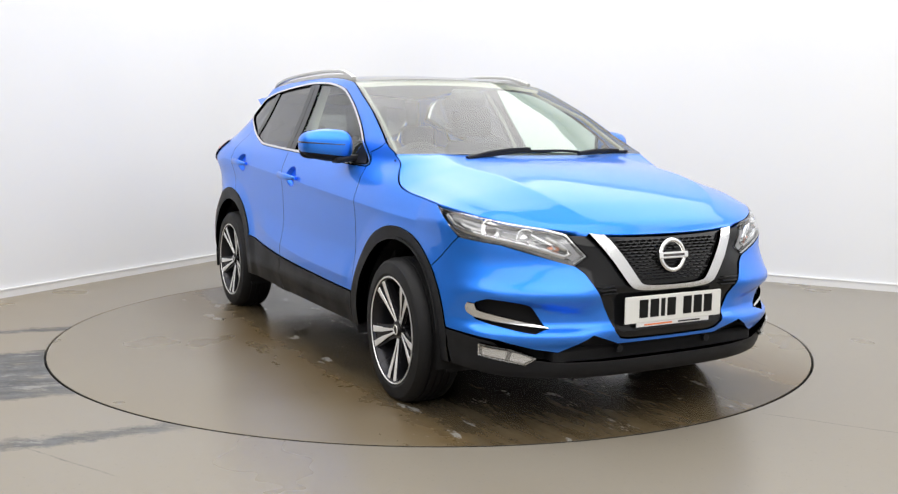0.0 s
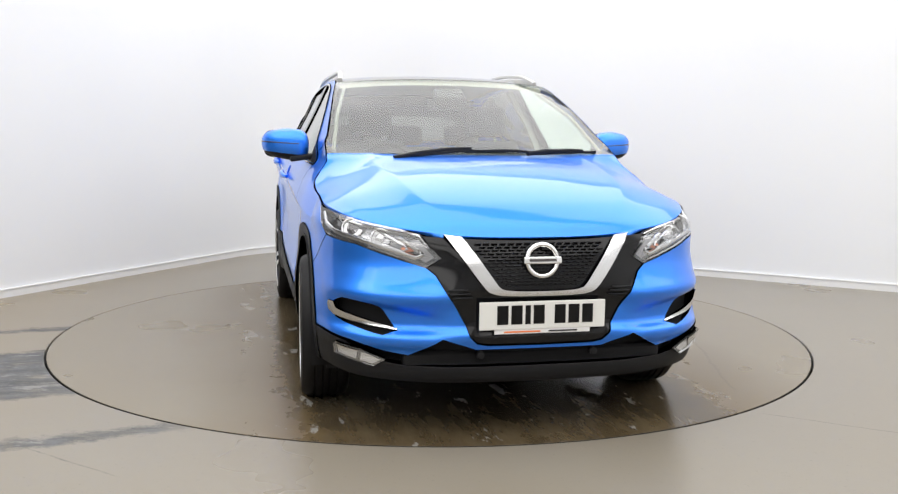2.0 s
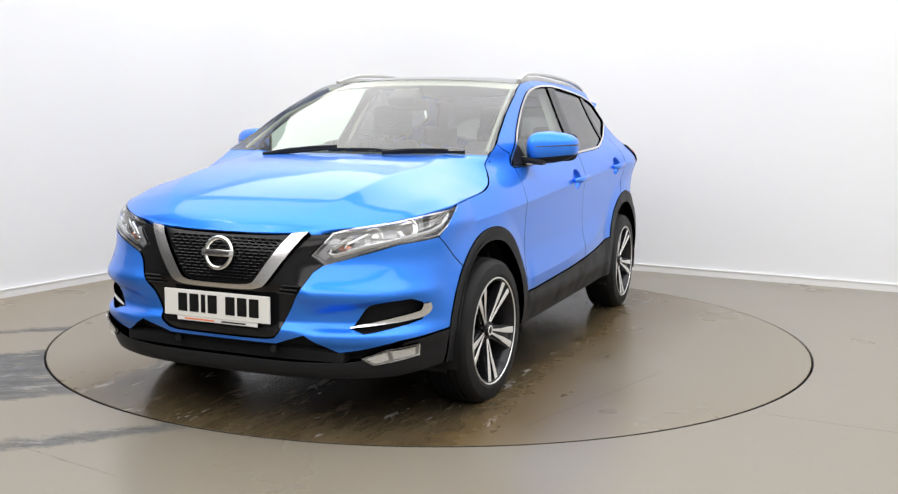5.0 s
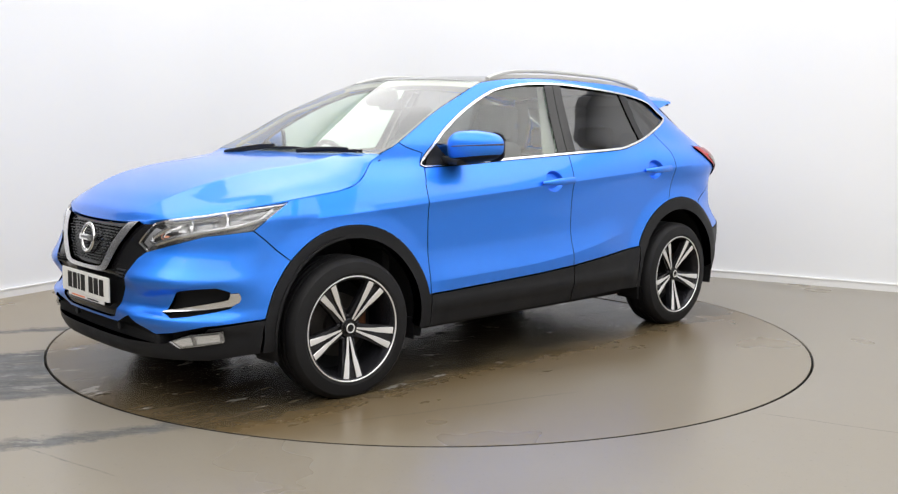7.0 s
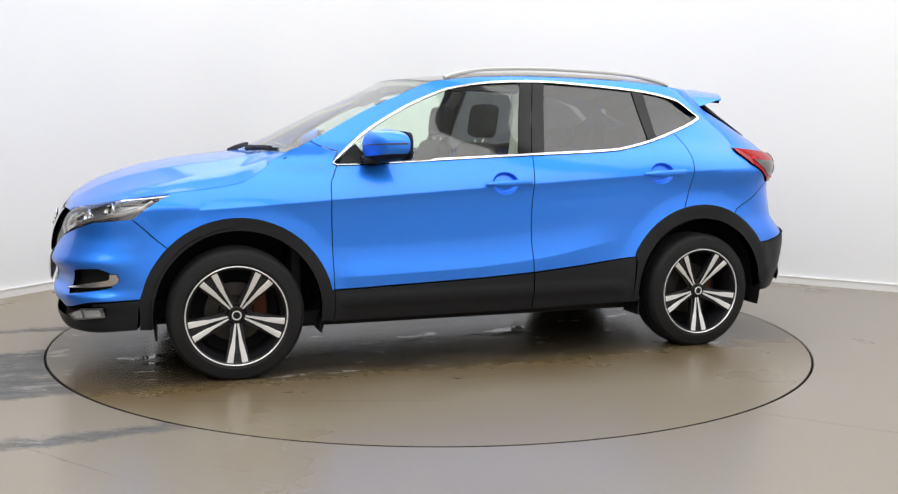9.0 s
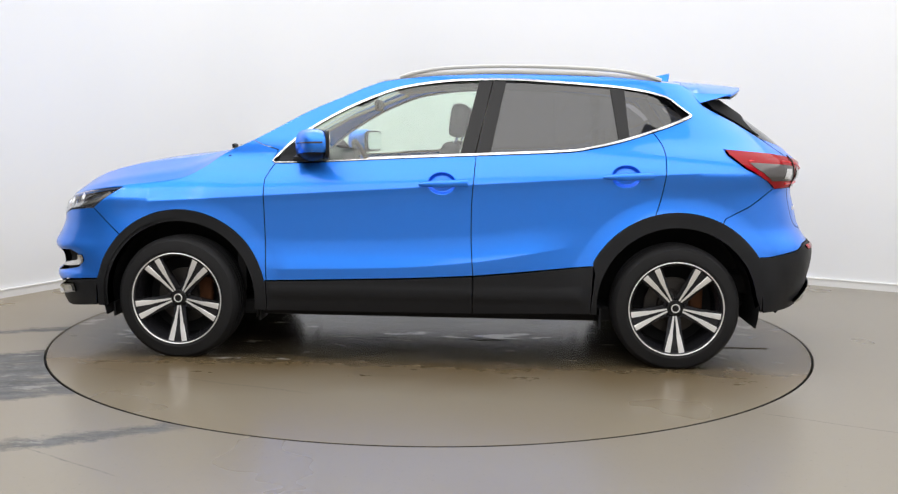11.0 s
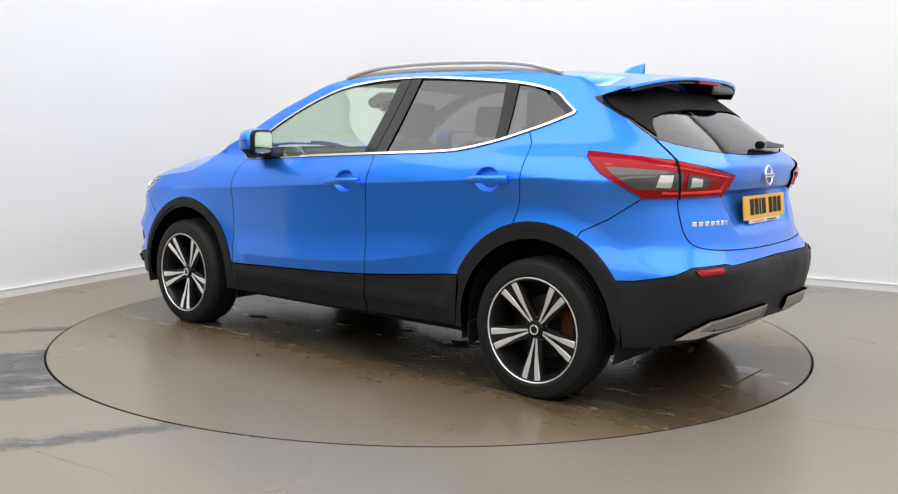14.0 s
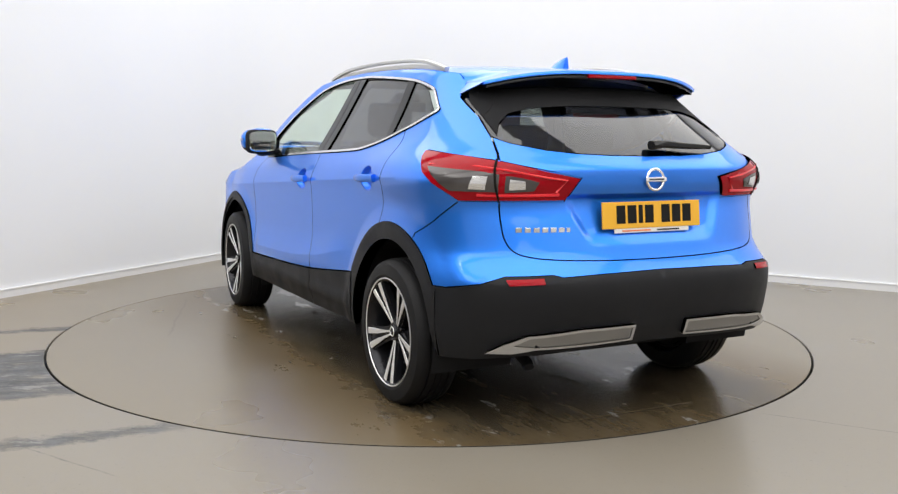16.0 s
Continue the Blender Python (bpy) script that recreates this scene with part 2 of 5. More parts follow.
def rounded_box(size, at=(0, 0, 0), bevel=0.02, seg=3, turn=None, taper=None):
    bm = bmesh.new()
    bmesh.ops.create_cube(bm, size=1.0)
    for v in bm.verts:
        v.co = Vector((v.co.x * size[0], v.co.y * size[1], v.co.z * size[2]))
        if taper:
            k = 1 + (taper - 1) * (v.co.z / size[2] + 0.5)
            v.co.x *= k
            v.co.y *= k
    if bevel:
        bmesh.ops.bevel(bm, geom=bm.edges[:], offset=bevel, segments=seg, affect="EDGES", profile=0.6)
    m = Matrix.Translation(at) @ (turn or Matrix.Identity(4))
    bmesh.ops.transform(bm, matrix=m, verts=bm.verts[:])
    return bm


def sweep(points, wide, tall, sides=10, power=2.6, close=True):
    """A bar of rounded section along a line of points; wide lies level."""
    bm = bmesh.new()
    rings = []
    n = len(points)
    pts = [Vector(p) for p in points]
    for i, p in enumerate(pts):
        d = (pts[min(i + 1, n - 1)] - pts[max(i - 1, 0)]).normalized()
        side = d.cross(Vector((0, 0, 1)))
        side = side.normalized() if side.length > 1e-4 else Vector((1, 0, 0))
        up = side.cross(d)
        w = wide(i / (n - 1)) if callable(wide) else wide
        h = tall(i / (n - 1)) if callable(tall) else tall
        ring = []
        for k in range(sides):
            a = 2 * math.pi * k / sides
            ca, sa = math.cos(a), math.sin(a)
            ring.append(bm.verts.new(p + side * (math.copysign(abs(ca) ** (2 / power), ca) * w / 2) + up * (math.copysign(abs(sa) ** (2 / power), sa) * h / 2)))
        rings.append(ring)
    for a, b in zip(rings, rings[1:]):
        for k in range(sides):
            bm.faces.new((a[k], a[(k + 1) % sides], b[(k + 1) % sides], b[k]))
    if close:
        bm.faces.new(rings[0][::-1])
        bm.faces.new(rings[-1])
    bmesh.ops.recalc_face_normals(bm, faces=bm.faces[:])
    return bm


def lathe(profile, steps=48, axis="y"):
    """Turns a profile of (radius, depth) about an axis."""
    bm = bmesh.new()
    rings = []
    for r, d in profile:
        ring = []
        for k in range(steps):
            a = 2 * math.pi * k / steps
            c, s = r * math.cos(a), r * math.sin(a)
            ring.append(bm.verts.new((c, d, s) if axis == "y" else (d, c, s) if axis == "x" else (c, s, d)))
        rings.append(ring)
    for a, b in zip(rings, rings[1:]):
        for k in range(steps):
            bm.faces.new((a[k], a[(k + 1) % steps], b[(k + 1) % steps], b[k]))
    for ring in (rings[0], rings[-1]):
        bm.faces.new(ring)
    bmesh.ops.recalc_face_normals(bm, faces=bm.faces[:])
    return bm


def pillow(wide, tall, deep, m, power=4.5, steps=40):
    """A flat plate of rounded outline, its face along x."""
    bm = bmesh.new()
    rings = []
    for d, k in ((-0.5, 0.94), (-0.3, 1.0), (0.5, 1.0)):
        ring = []
        for i in range(steps):
            a = 2 * math.pi * i / steps
            c, q = math.cos(a), math.sin(a)
            ring.append(bm.verts.new(m @ Vector((d * deep, math.copysign(abs(c) ** (2 / power), c) * wide * k / 2, math.copysign(abs(q) ** (2 / power), q) * tall * k / 2))))
        rings.append(ring)
    for a, b in zip(rings, rings[1:]):
        for i in range(steps):
            bm.faces.new((a[i], a[(i + 1) % steps], b[(i + 1) % steps], b[i]))
    bm.faces.new(rings[0][::-1])
    bm.faces.new(rings[-1])
    bmesh.ops.recalc_face_normals(bm, faces=bm.faces[:])
    return bm


def join_bm(*many):
    bm = bmesh.new()
    for b in many:
        me = bpy.data.meshes.new("joint")
        b.to_mesh(me)
        b.free()
        bm.from_mesh(me)
        bpy.data.meshes.remove(me)
    return bm


# ---------------------------------------------------------------- room
CORNER = Vector((-1.31, 4.43))
ALONG_LEFT = Vector((-0.46, -0.888)).normalized()
ALONG_RIGHT = Vector((0.865, -0.50)).normalized()
RADIUS = 1.3


def wall_line(inset=0.0):
    """The line of the two long walls with the rounded corner between them, seen from above."""
    na = Vector((-ALONG_LEFT.y, ALONG_LEFT.x))
    nb = Vector((ALONG_RIGHT.y, -ALONG_RIGHT.x))
    bis = (ALONG_LEFT + ALONG_RIGHT).normalized()
    half = ALONG_LEFT.angle(ALONG_RIGHT) / 2
    back = RADIUS / math.tan(half)
    centre = CORNER + bis * (RADIUS / math.sin(half))
    pts = [CORNER + ALONG_LEFT * 5.6, CORNER + ALONG_LEFT * (back + 0.02)]
    a0 = CORNER + ALONG_LEFT * back - centre
    a1 = CORNER + ALONG_RIGHT * back - centre
    t0, t1 = math.atan2(a0.y, a0.x), math.atan2(a1.y, a1.x)
    while t1 > t0:
        t1 -= 2 * math.pi
    for i in range(25):
        t = t0 + (t1 - t0) * i / 24
        pts.append(centre + RADIUS * Vector((math.cos(t), math.sin(t))))
    pts += [CORNER + ALONG_RIGHT * (back + 0.02), CORNER + ALONG_RIGHT * 10.0]
    out = []
    for i, p in enumerate(pts):
        d = (pts[min(i + 1, len(pts) - 1)] - pts[max(i - 1, 0)]).normalized()
        out.append(p + Vector((d.y, -d.x)) * inset)
    return out


def upright(name, inner, outer, z0, z1, mat, label, smooth=True):
    n = len(inner)
    v = [(p.x, p.y, z0) for p in inner] + [(p.x, p.y, z1) for p in inner] + [(p.x, p.y, z0) for p in outer] + [(p.x, p.y, z1) for p in outer]
    f = []
    for i in range(n - 1):
        f += [(i, i + 1, n + i + 1, n + i), (2 * n + i + 1, 2 * n + i, 3 * n + i, 3 * n + i + 1), (n + i, n + i + 1, 3 * n + i + 1, 3 * n + i), (i + 1, i, 2 * n + i, 2 * n + i + 1)]
    f += [(0, n, 3 * n, 2 * n), (n - 1, 2 * n + n - 1, 3 * n + n - 1, n + n - 1)]
    bm = bmesh.new()
    vs = [bm.verts.new(p) for p in v]
    for q in f:
        bm.faces.new([vs[i] for i in q])
    bmesh.ops.recalc_face_normals(bm, faces=bm.faces[:])
    ob = part(name, bm, mat, None, smooth=smooth)
    return tagged(ob, label, "wall", kind="structure")


def build_room():
    line, back = wall_line(), wall_line(-0.15)
    upright("wall_north", line, back, 0.0, CEILING, WALL, "plain white studio wall with a rounded corner")
    a, b = line[0], line[-1]
    d = a + ALONG_LEFT * 7.4
    c = d + (b - CORNER)
    # west and south sides are unseen additions, toned for the car's reflections
    upright("wall_west", [d, a], [d + Vector((-0.15, 0.05)), a + Vector((-0.15, 0.05))], 0.0, CEILING, DARKSIDE, "unseen dark grey surface added to close the entrance side", False)
    upright("wall_south", [c, d], [c + Vector((-0.05, -0.15)), d + Vector((-0.1, -0.12))], 0.0, CEILING, GREYWALL, "unseen pale grey wall added to close the studio", False)
    upright("wall_east", [b, c], [b + Vector((0.15, 0)), c + Vector((0.15, 0))], 0.0, CEILING, WALL, "plain white wall closing the studio", False)
    base = upright("baseboard", wall_line(0.018), wall_line(0.001), 0.0, 0.055, SKIRT, "white painted skirting board along the wall")
    base["category"] = "skirting"
    cap = upright("trim", wall_line(0.024), wall_line(0.001), 0.0555, 0.063, SKIRT, "narrow white bead on top of the skirting")
    cap["category"] = "skirting"
    # ceiling
    bm = rounded_box((34, 34, 0.2), (1.5, -3, CEILING + 0.1), 0)
    tagged(part("ceiling", bm, WALL, None), "plain white studio ceiling", "ceiling", kind="structure")
    # floor with a round opening for the plate
    R, steps = 2.247, 160
    v, f = [], []
    for r, z in ((R, -0.10), (R, -0.004), (R + 0.004, 0.0), (4.0, 0.0), (17.0, 0.0)):
        for k in range(steps):
            t = 2 * math.pi * k / steps
            v.append((r * math.cos(t), r * math.sin(t), z))
    for i in range(4):
        for k in range(steps):
            k2 = (k + 1) % steps
            f.append((i * steps + k, (i + 1) * steps + k, (i + 1) * steps + k2, i * steps + k2))
    tagged(mesh_object("floor", v, f, FLOOR), "brown-grey painted concrete floor with worn bare tracks", "floor", kind="structure")
    v = [(3.0 * math.cos(t), 3.0 * math.sin(t), -0.10) for t in np.linspace(0, 2 * math.pi, 64, endpoint=False)]
    tagged(mesh_object("trim", v, [tuple(range(64))], GAP), "dark pit under the turning plate", "pit", kind="structure")
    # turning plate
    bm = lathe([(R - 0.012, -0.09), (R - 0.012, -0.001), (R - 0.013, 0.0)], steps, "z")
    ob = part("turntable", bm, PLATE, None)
    rim = lathe([(R - 0.0118, -0.05), (R - 0.0118, -0.0015), (R - 0.006, -0.004), (R - 0.006, -0.05)], steps, "z")
    for f in [f for f in rim.faces if len(f.verts) > 4]:
        rim.faces.remove(f)
    part("hatch_seam", rounded_box((0.292, 0.714, 0.006), (-1.835, 0, -0.0015), 0), GAP, ob, "dark seam round the hatch lid")
    part("hatch_lid", rounded_box((0.286, 0.708, 0.008), (-1.835, 0, 0.0), 0.001, 1), PLATE, ob, "flush oblong hatch lid in the plate")
    part("edge_ring", rim, GAP, ob, "dark steel edge ring of the plate")
    return tagged(ob, "round turntable plate, wet and stained, coloured darker for the car's shade, flush with the floor", "turntable")


TURNTABLE = build_room()

# ---------------------------------------------------------------- the car's skin
# car space: x ahead, y to its left, z up from the ground, origin between the axles
def curve(xs, ys):
    """A smooth line through knots, with no overshoot."""
    xs, ys = list(map(float, xs)), list(map(float, ys))
    n = len(xs)
    d = [(ys[i + 1] - ys[i]) / (xs[i + 1] - xs[i]) for i in range(n - 1)]
    m = [d[0]] + [0 if d[i - 1] * d[i] <= 0 else 2 * d[i - 1] * d[i] / (d[i - 1] + d[i]) for i in range(1, n - 1)] + [d[-1]]

    def at(x):
        if x <= xs[0]:
            return ys[0]
        if x >= xs[-1]:
            return ys[-1]
        i = 0
        while x > xs[i + 1]:
            i += 1
        h = xs[i + 1] - xs[i]
        t = (x - xs[i]) / h
        return ys[i] * (1 + 2 * t) * (1 - t) ** 2 + m[i] * h * t * (1 - t) ** 2 + ys[i + 1] * t * t * (3 - 2 * t) + m[i + 1] * h * t * t * (t - 1)

    return at


def step(a, b, x):
    t = min(1.0, max(0.0, (x - a) / (b - a)))
    return t * t * (3 - 2 * t)


FRONT_AXLE, REAR_AXLE, HUB_Z = 1.322, -1.322, 0.335
SHOULDER = 0.957
BELOW = curve([0.20, 0.27, 0.33, 0.43, 0.505, 0.60, 0.70, 0.84, 0.92, SHOULDER], [0.842, 0.869, 0.880, 0.886, 0.885, 0.879, 0.875, 0.878, 0.884, 0.8905])
ABOVE = curve([SHOULDER, 0.99, 1.02, 1.07, 1.11, 1.22, 1.34, 1.45, 1.50, 1.53, 1.56], [0.8905, 0.881, 0.870, 0.848, 0.828, 0.768, 0.705, 0.652, 0.628, 0.605, 0.56])
DOOR_CREASE = curve([-0.9, -0.7, -0.25, 0.2, 0.85], [0.66, 0.625, 0.548, 0.512, 0.492])


def HALF_WIDTH(z):
    """Half the body's width at a height, with a sharp fold along the shoulder."""
    return BELOW(z) if z < SHOULDER else ABOVE(z)


def fold(x, z):
    """The folded ridge low on the doors and the rounded step along the sill."""
    zc = DOOR_CREASE(x)
    k = 1 - (z - zc) / 0.15 if z > zc else 1 - (zc - z) / 0.26
    out = 0.017 * max(0.0, k) ** (1.7 if z > zc else 1.0) * step(-0.86, -0.5, x) * (1 - step(0.72, 0.90, x))
    return out + 0.010 * math.exp(-((z - 0.375) / 0.030) ** 2) * (1 - step(0.80, 0.86, abs(x)))


NOSE = curve([0.20, 0.24, 0.29, 0.36, 0.43, 0.47, 0.53, 0.60, 0.70, 0.78, 0.83, 0.90, 1.0], [2.10, 2.165, 2.185, 2.182, 2.206, 2.184, 2.184, 2.196, 2.185, 2.160, 2.125, 2.04, 1.95])
TAIL = curve([0.25, 0.36, 0.45, 0.60, 0.635, 0.66, 0.72, 0.85, 0.95, 1.03, 1.08, 1.14, 1.22, 1.34, 1.42, 1.50, 1.56],
             [2.03, 2.085, 2.118, 2.146, 2.143, 2.125, 2.095, 2.055, 2.03, 2.055, 2.06, 2.01, 1.925, 1.765, 1.65, 1.52, 1.43])
HANDLES = ((-0.085, 0.962), (-1.043, 1.011))
XF, KF, POWER = 1.5, 0.75, 3.0
U_NOSE, U_TAIL = -XF - KF * math.pi / 2, 2.5


def xr(z):
    return -1.4 + 0.33 * step(1.05, 1.45, z)


def kr(z):
    return (U_TAIL + xr(z)) * 2 / math.pi


def side_y(x, z):
    lift = 0.065 * (x + 0.24) * step(0.5, 0.8, z) * (1 - step(1.06, 1.2, z))
    y = HALF_WIDTH(z + lift)
    up = step(0.98, 1.1, z)
    y -= up * 0.042 * min(0.95, max(0.0, (x - 0.3) / 0.6)) ** 2
    y -= up * 0.03 * max(0.0, (-x - 0.8) / 0.6) ** 2
    y += fold(x, z)
    y += 0.048 * step(-0.85, -1.5, x) * math.exp(-((z - 1.10) / 0.135) ** 2)
    y -= (1 - up) * 0.018 * max(0.0, (x - 1.0) / 0.5) ** 2 * step(0.6, 0.9, z)
    y -= 0.012 * step(1.10, 1.50, x)
    for hx, hz in HANDLES:
        r2 = ((x - hx) / 0.076) ** 2 + ((z - hz) / 0.057) ** 2
        if r2 < 1.0:
            y -= 0.030 * (1 - step(0.55, 1.0, r2))
    return y


def flare(x, z):
    out = 0.0
    for ax, r0 in ((FRONT_AXLE, 0.468), (REAR_AXLE, 0.49)):
        r = math.hypot(x - ax, z - HUB_Z)
        if z > 0.25:
            out += (0.011 if ax > 0 else 0.017) * max(0.0, 1 - max(0.0, r - r0) / 0.085) ** 1.25
    return out


def rear_power(z):
    """How square the tail's corners are, seen from above."""
    return 3.0 + 0.65 * (1 - step(0.62, 0.76, z))


def ring_of(z, rear):
    if rear:
        x0 = xr(z)
        return x0, TAIL(z) + x0, side_y(x0, z)
    return XF, NOSE(z) - XF, side_y(XF, z)


def skin(u, z):
    """The body's outer skin: u runs from the nose along the left side to the tail."""
    x0r = xr(z)
    if u < -XF:
        psi = math.pi / 2 + (u + XF) / KF
        x0, a, b = ring_of(z, False)
        c, s = abs(math.cos(psi)), abs(math.sin(psi))
        r = (max(c, 1e-9) / a) ** POWER + (max(s, 1e-9) / b) ** POWER
        r = r ** (-1 / POWER)
        x, y = x0 + r * c, r * math.sin(psi)
        w = step(0.28, 0.46, abs(y)) * step(1.72, 1.86, x)
        if w > 0:
            x += w * (0.030 * math.exp(-((z - 0.578) / 0.048) ** 2) - 0.018 * math.exp(-((z - 0.715) / 0.055) ** 2) + 0.018 * math.exp(-((z - 0.395) / 0.035) ** 2))
            # the hollow between the bumper's brow and its lower blade
            x -= 0.015 * step(0.36, 0.50, abs(y)) * (1 - step(0.78, 0.84, abs(y))) * step(0.425, 0.445, z) * (1 - step(-0.014, 0.020, z - 0.505 - 0.18 * (abs(y) - 0.42)))
        return Vector((x, y + flare(x, z) * min(1, y / 0.7) if y > 0 else y, z))
    if u > -x0r:
        psi = math.pi / 2 - (u + x0r) / kr(z)
        x0, a, b = ring_of(z, True)
        q = rear_power(z)
        c, s = abs(math.cos(psi)), abs(math.sin(psi))
        r = (max(c, 1e-9) / a) ** q + (max(s, 1e-9) / b) ** q
        r = r ** (-1 / q)
        x, y = x0 - r * c, r * math.sin(psi)
        if 0.75 < z < 1.02:
            half = 0.325 + (z - 0.82) * 0.45
            x += 0.022 * step(half + 0.045, half - 0.020, abs(y)) * step(0.765, 0.850, z) * step(0.982, 0.968, z)
        return Vector((x, y + flare(x, z) * min(1, y / 0.7) if y > 0 else y, z))
    return Vector((-u, side_y(-u, z) + flare(-u, z), z))


def sd(x, z):
    """Skin coordinates of a place on the side, told by x."""
    if x > XF:
        _, a, b = ring_of(z, False)
        k = min(1.0, (x - XF) / a)
        y = b * (1 - k ** POWER) ** (1 / POWER)
        return (-XF - (math.pi / 2 - math.atan2(y, x - XF)) * KF, z)
    x0 = xr(z)
    if x < x0:
        _, a, b = ring_of(z, True)
        q = rear_power(z)
        k = min(1.0, (x0 - x) / a)
        y = b * (1 - k ** q) ** (1 / q)
        return (-x0 + (math.pi / 2 - math.atan2(y, x0 - x)) * kr(z), z)
    return (-x, z)


def fr(y, z):
    """Skin coordinates of a place on the front, told by y."""
    _, a, b = ring_of(z, False)
    x = a * (1 - min(1.0, y / b) ** POWER) ** (1 / POWER)
    return (-XF - (math.pi / 2 - math.atan2(y, x)) * KF, z)


def bk(y, z):
    """Skin coordinates of a place on the back, told by y."""
    x0, a, b = ring_of(z, True)
    q = rear_power(z)
    x = a * (1 - min(1.0, y / b) ** q) ** (1 / q)
    return (-x0 + (math.pi / 2 - math.atan2(y, x)) * kr(z), z)


def normal_at(surf, u, z, h=0.004):
    a, b = surf(u + h, z) - surf(u - h, z), surf(u, z + h) - surf(u, z - h)
    n = a.cross(b)
    return n.normalized() if n.length > 1e-12 else Vector((1, 0, 0))


def soft(points, per=5):
    """A smooth line through 2D points."""
    out = []
    n = len(points)
    for i in range(n - 1):
        p0, p1, p2, p3 = (Vector(points[max(i - 1, 0)]), Vector(points[i]), Vector(points[i + 1]), Vector(points[min(i + 2, n - 1)]))
        for k in range(per):
            t = k / per
            out.append(tuple(0.5 * (2 * p1 + (p2 - p0) * t + (2 * p0 - 5 * p1 + 4 * p2 - p3) * t * t + (3 * p1 - p0 - 3 * p2 + p3) * t ** 3)))
    return out + [tuple(points[-1])]


def arc(cx, cz, r, a0, a1, n=20):
    return [(cx + r * math.cos(radians(a0 + (a1 - a0) * i / n)), cz + r * math.sin(radians(a0 + (a1 - a0) * i / n))) for i in range(n + 1)]


def dense(poly, most):
    out = []
    for i, p in enumerate(poly):
        q = poly[(i + 1) % len(poly)]
        d = math.dist(p, q)
        if d < 1e-5:
            continue
        k = max(1, math.ceil(d / most))
        out += [(p[0] + (q[0] - p[0]) * j / k, p[1] + (q[1] - p[1]) * j / k) for j in range(k)]
    return out


def area(poly):
    return sum(p[0] * q[1] - q[0] * p[1] for p, q in zip(poly, poly[1:] + poly[:1])) / 2


def shrink(poly, by, keep=None):
    """Moves an outline inwards; points on the line u = keep stay on it."""
    s = 1 if area(poly) > 0 else -1
    n = len(poly)
    out = []
    for i in range(n):
        a, p, b = Vector(poly[i - 1]), Vector(poly[i]), Vector(poly[(i + 1) % n])
        d1, d2 = (p - a).normalized(), (b - p).normalized()
        m = Vector((-d1.y - d2.y, d1.x + d2.x)) * s
        if m.length < 1e-6:
            m = Vector((-d1.y, d1.x)) * s
        m.normalize()
        k = max(0.5, m.dot(Vector((-d1.y, d1.x)) * s))
        q = p + m * (by / k)
        if keep is not None and abs(p.x - keep) < 1e-4:
            q.x = keep
        out.append(tuple(q))
    return out


def inside(poly, pts):
    poly, pts = np.array(poly), np.array(pts)
    hit = np.zeros(len(pts), bool)
    x, y = pts[:, 0], pts[:, 1]
    for (x1, y1), (x2, y2) in zip(poly, np.roll(poly, -1, 0)):
        cond = (y1 > y) != (y2 > y)
        with np.errstate(divide="ignore", invalid="ignore"):
            hit ^= cond & (x < (x2 - x1) * (y - y1) / (y2 - y1 + 1e-15) + x1)
    return hit


def fold_points(spacing=0.010):
    """Rows of skin points along the shoulder and the low door fold, so that both run straight."""
    rows = []
    for x in np.arange(-1.40, 1.50, spacing):
        zs = SHOULDER - 0.065 * (x + 0.24)
        rows += [(-x, zs + d) for d in (-0.010, -0.0045, 0.0, 0.0045, 0.010)]
        if -0.8 < x < 0.86:
            rows += [(-x, DOOR_CREASE(x) + d) for d in (-0.010, -0.0045, 0.0, 0.0045, 0.010)]
    return np.array(rows)


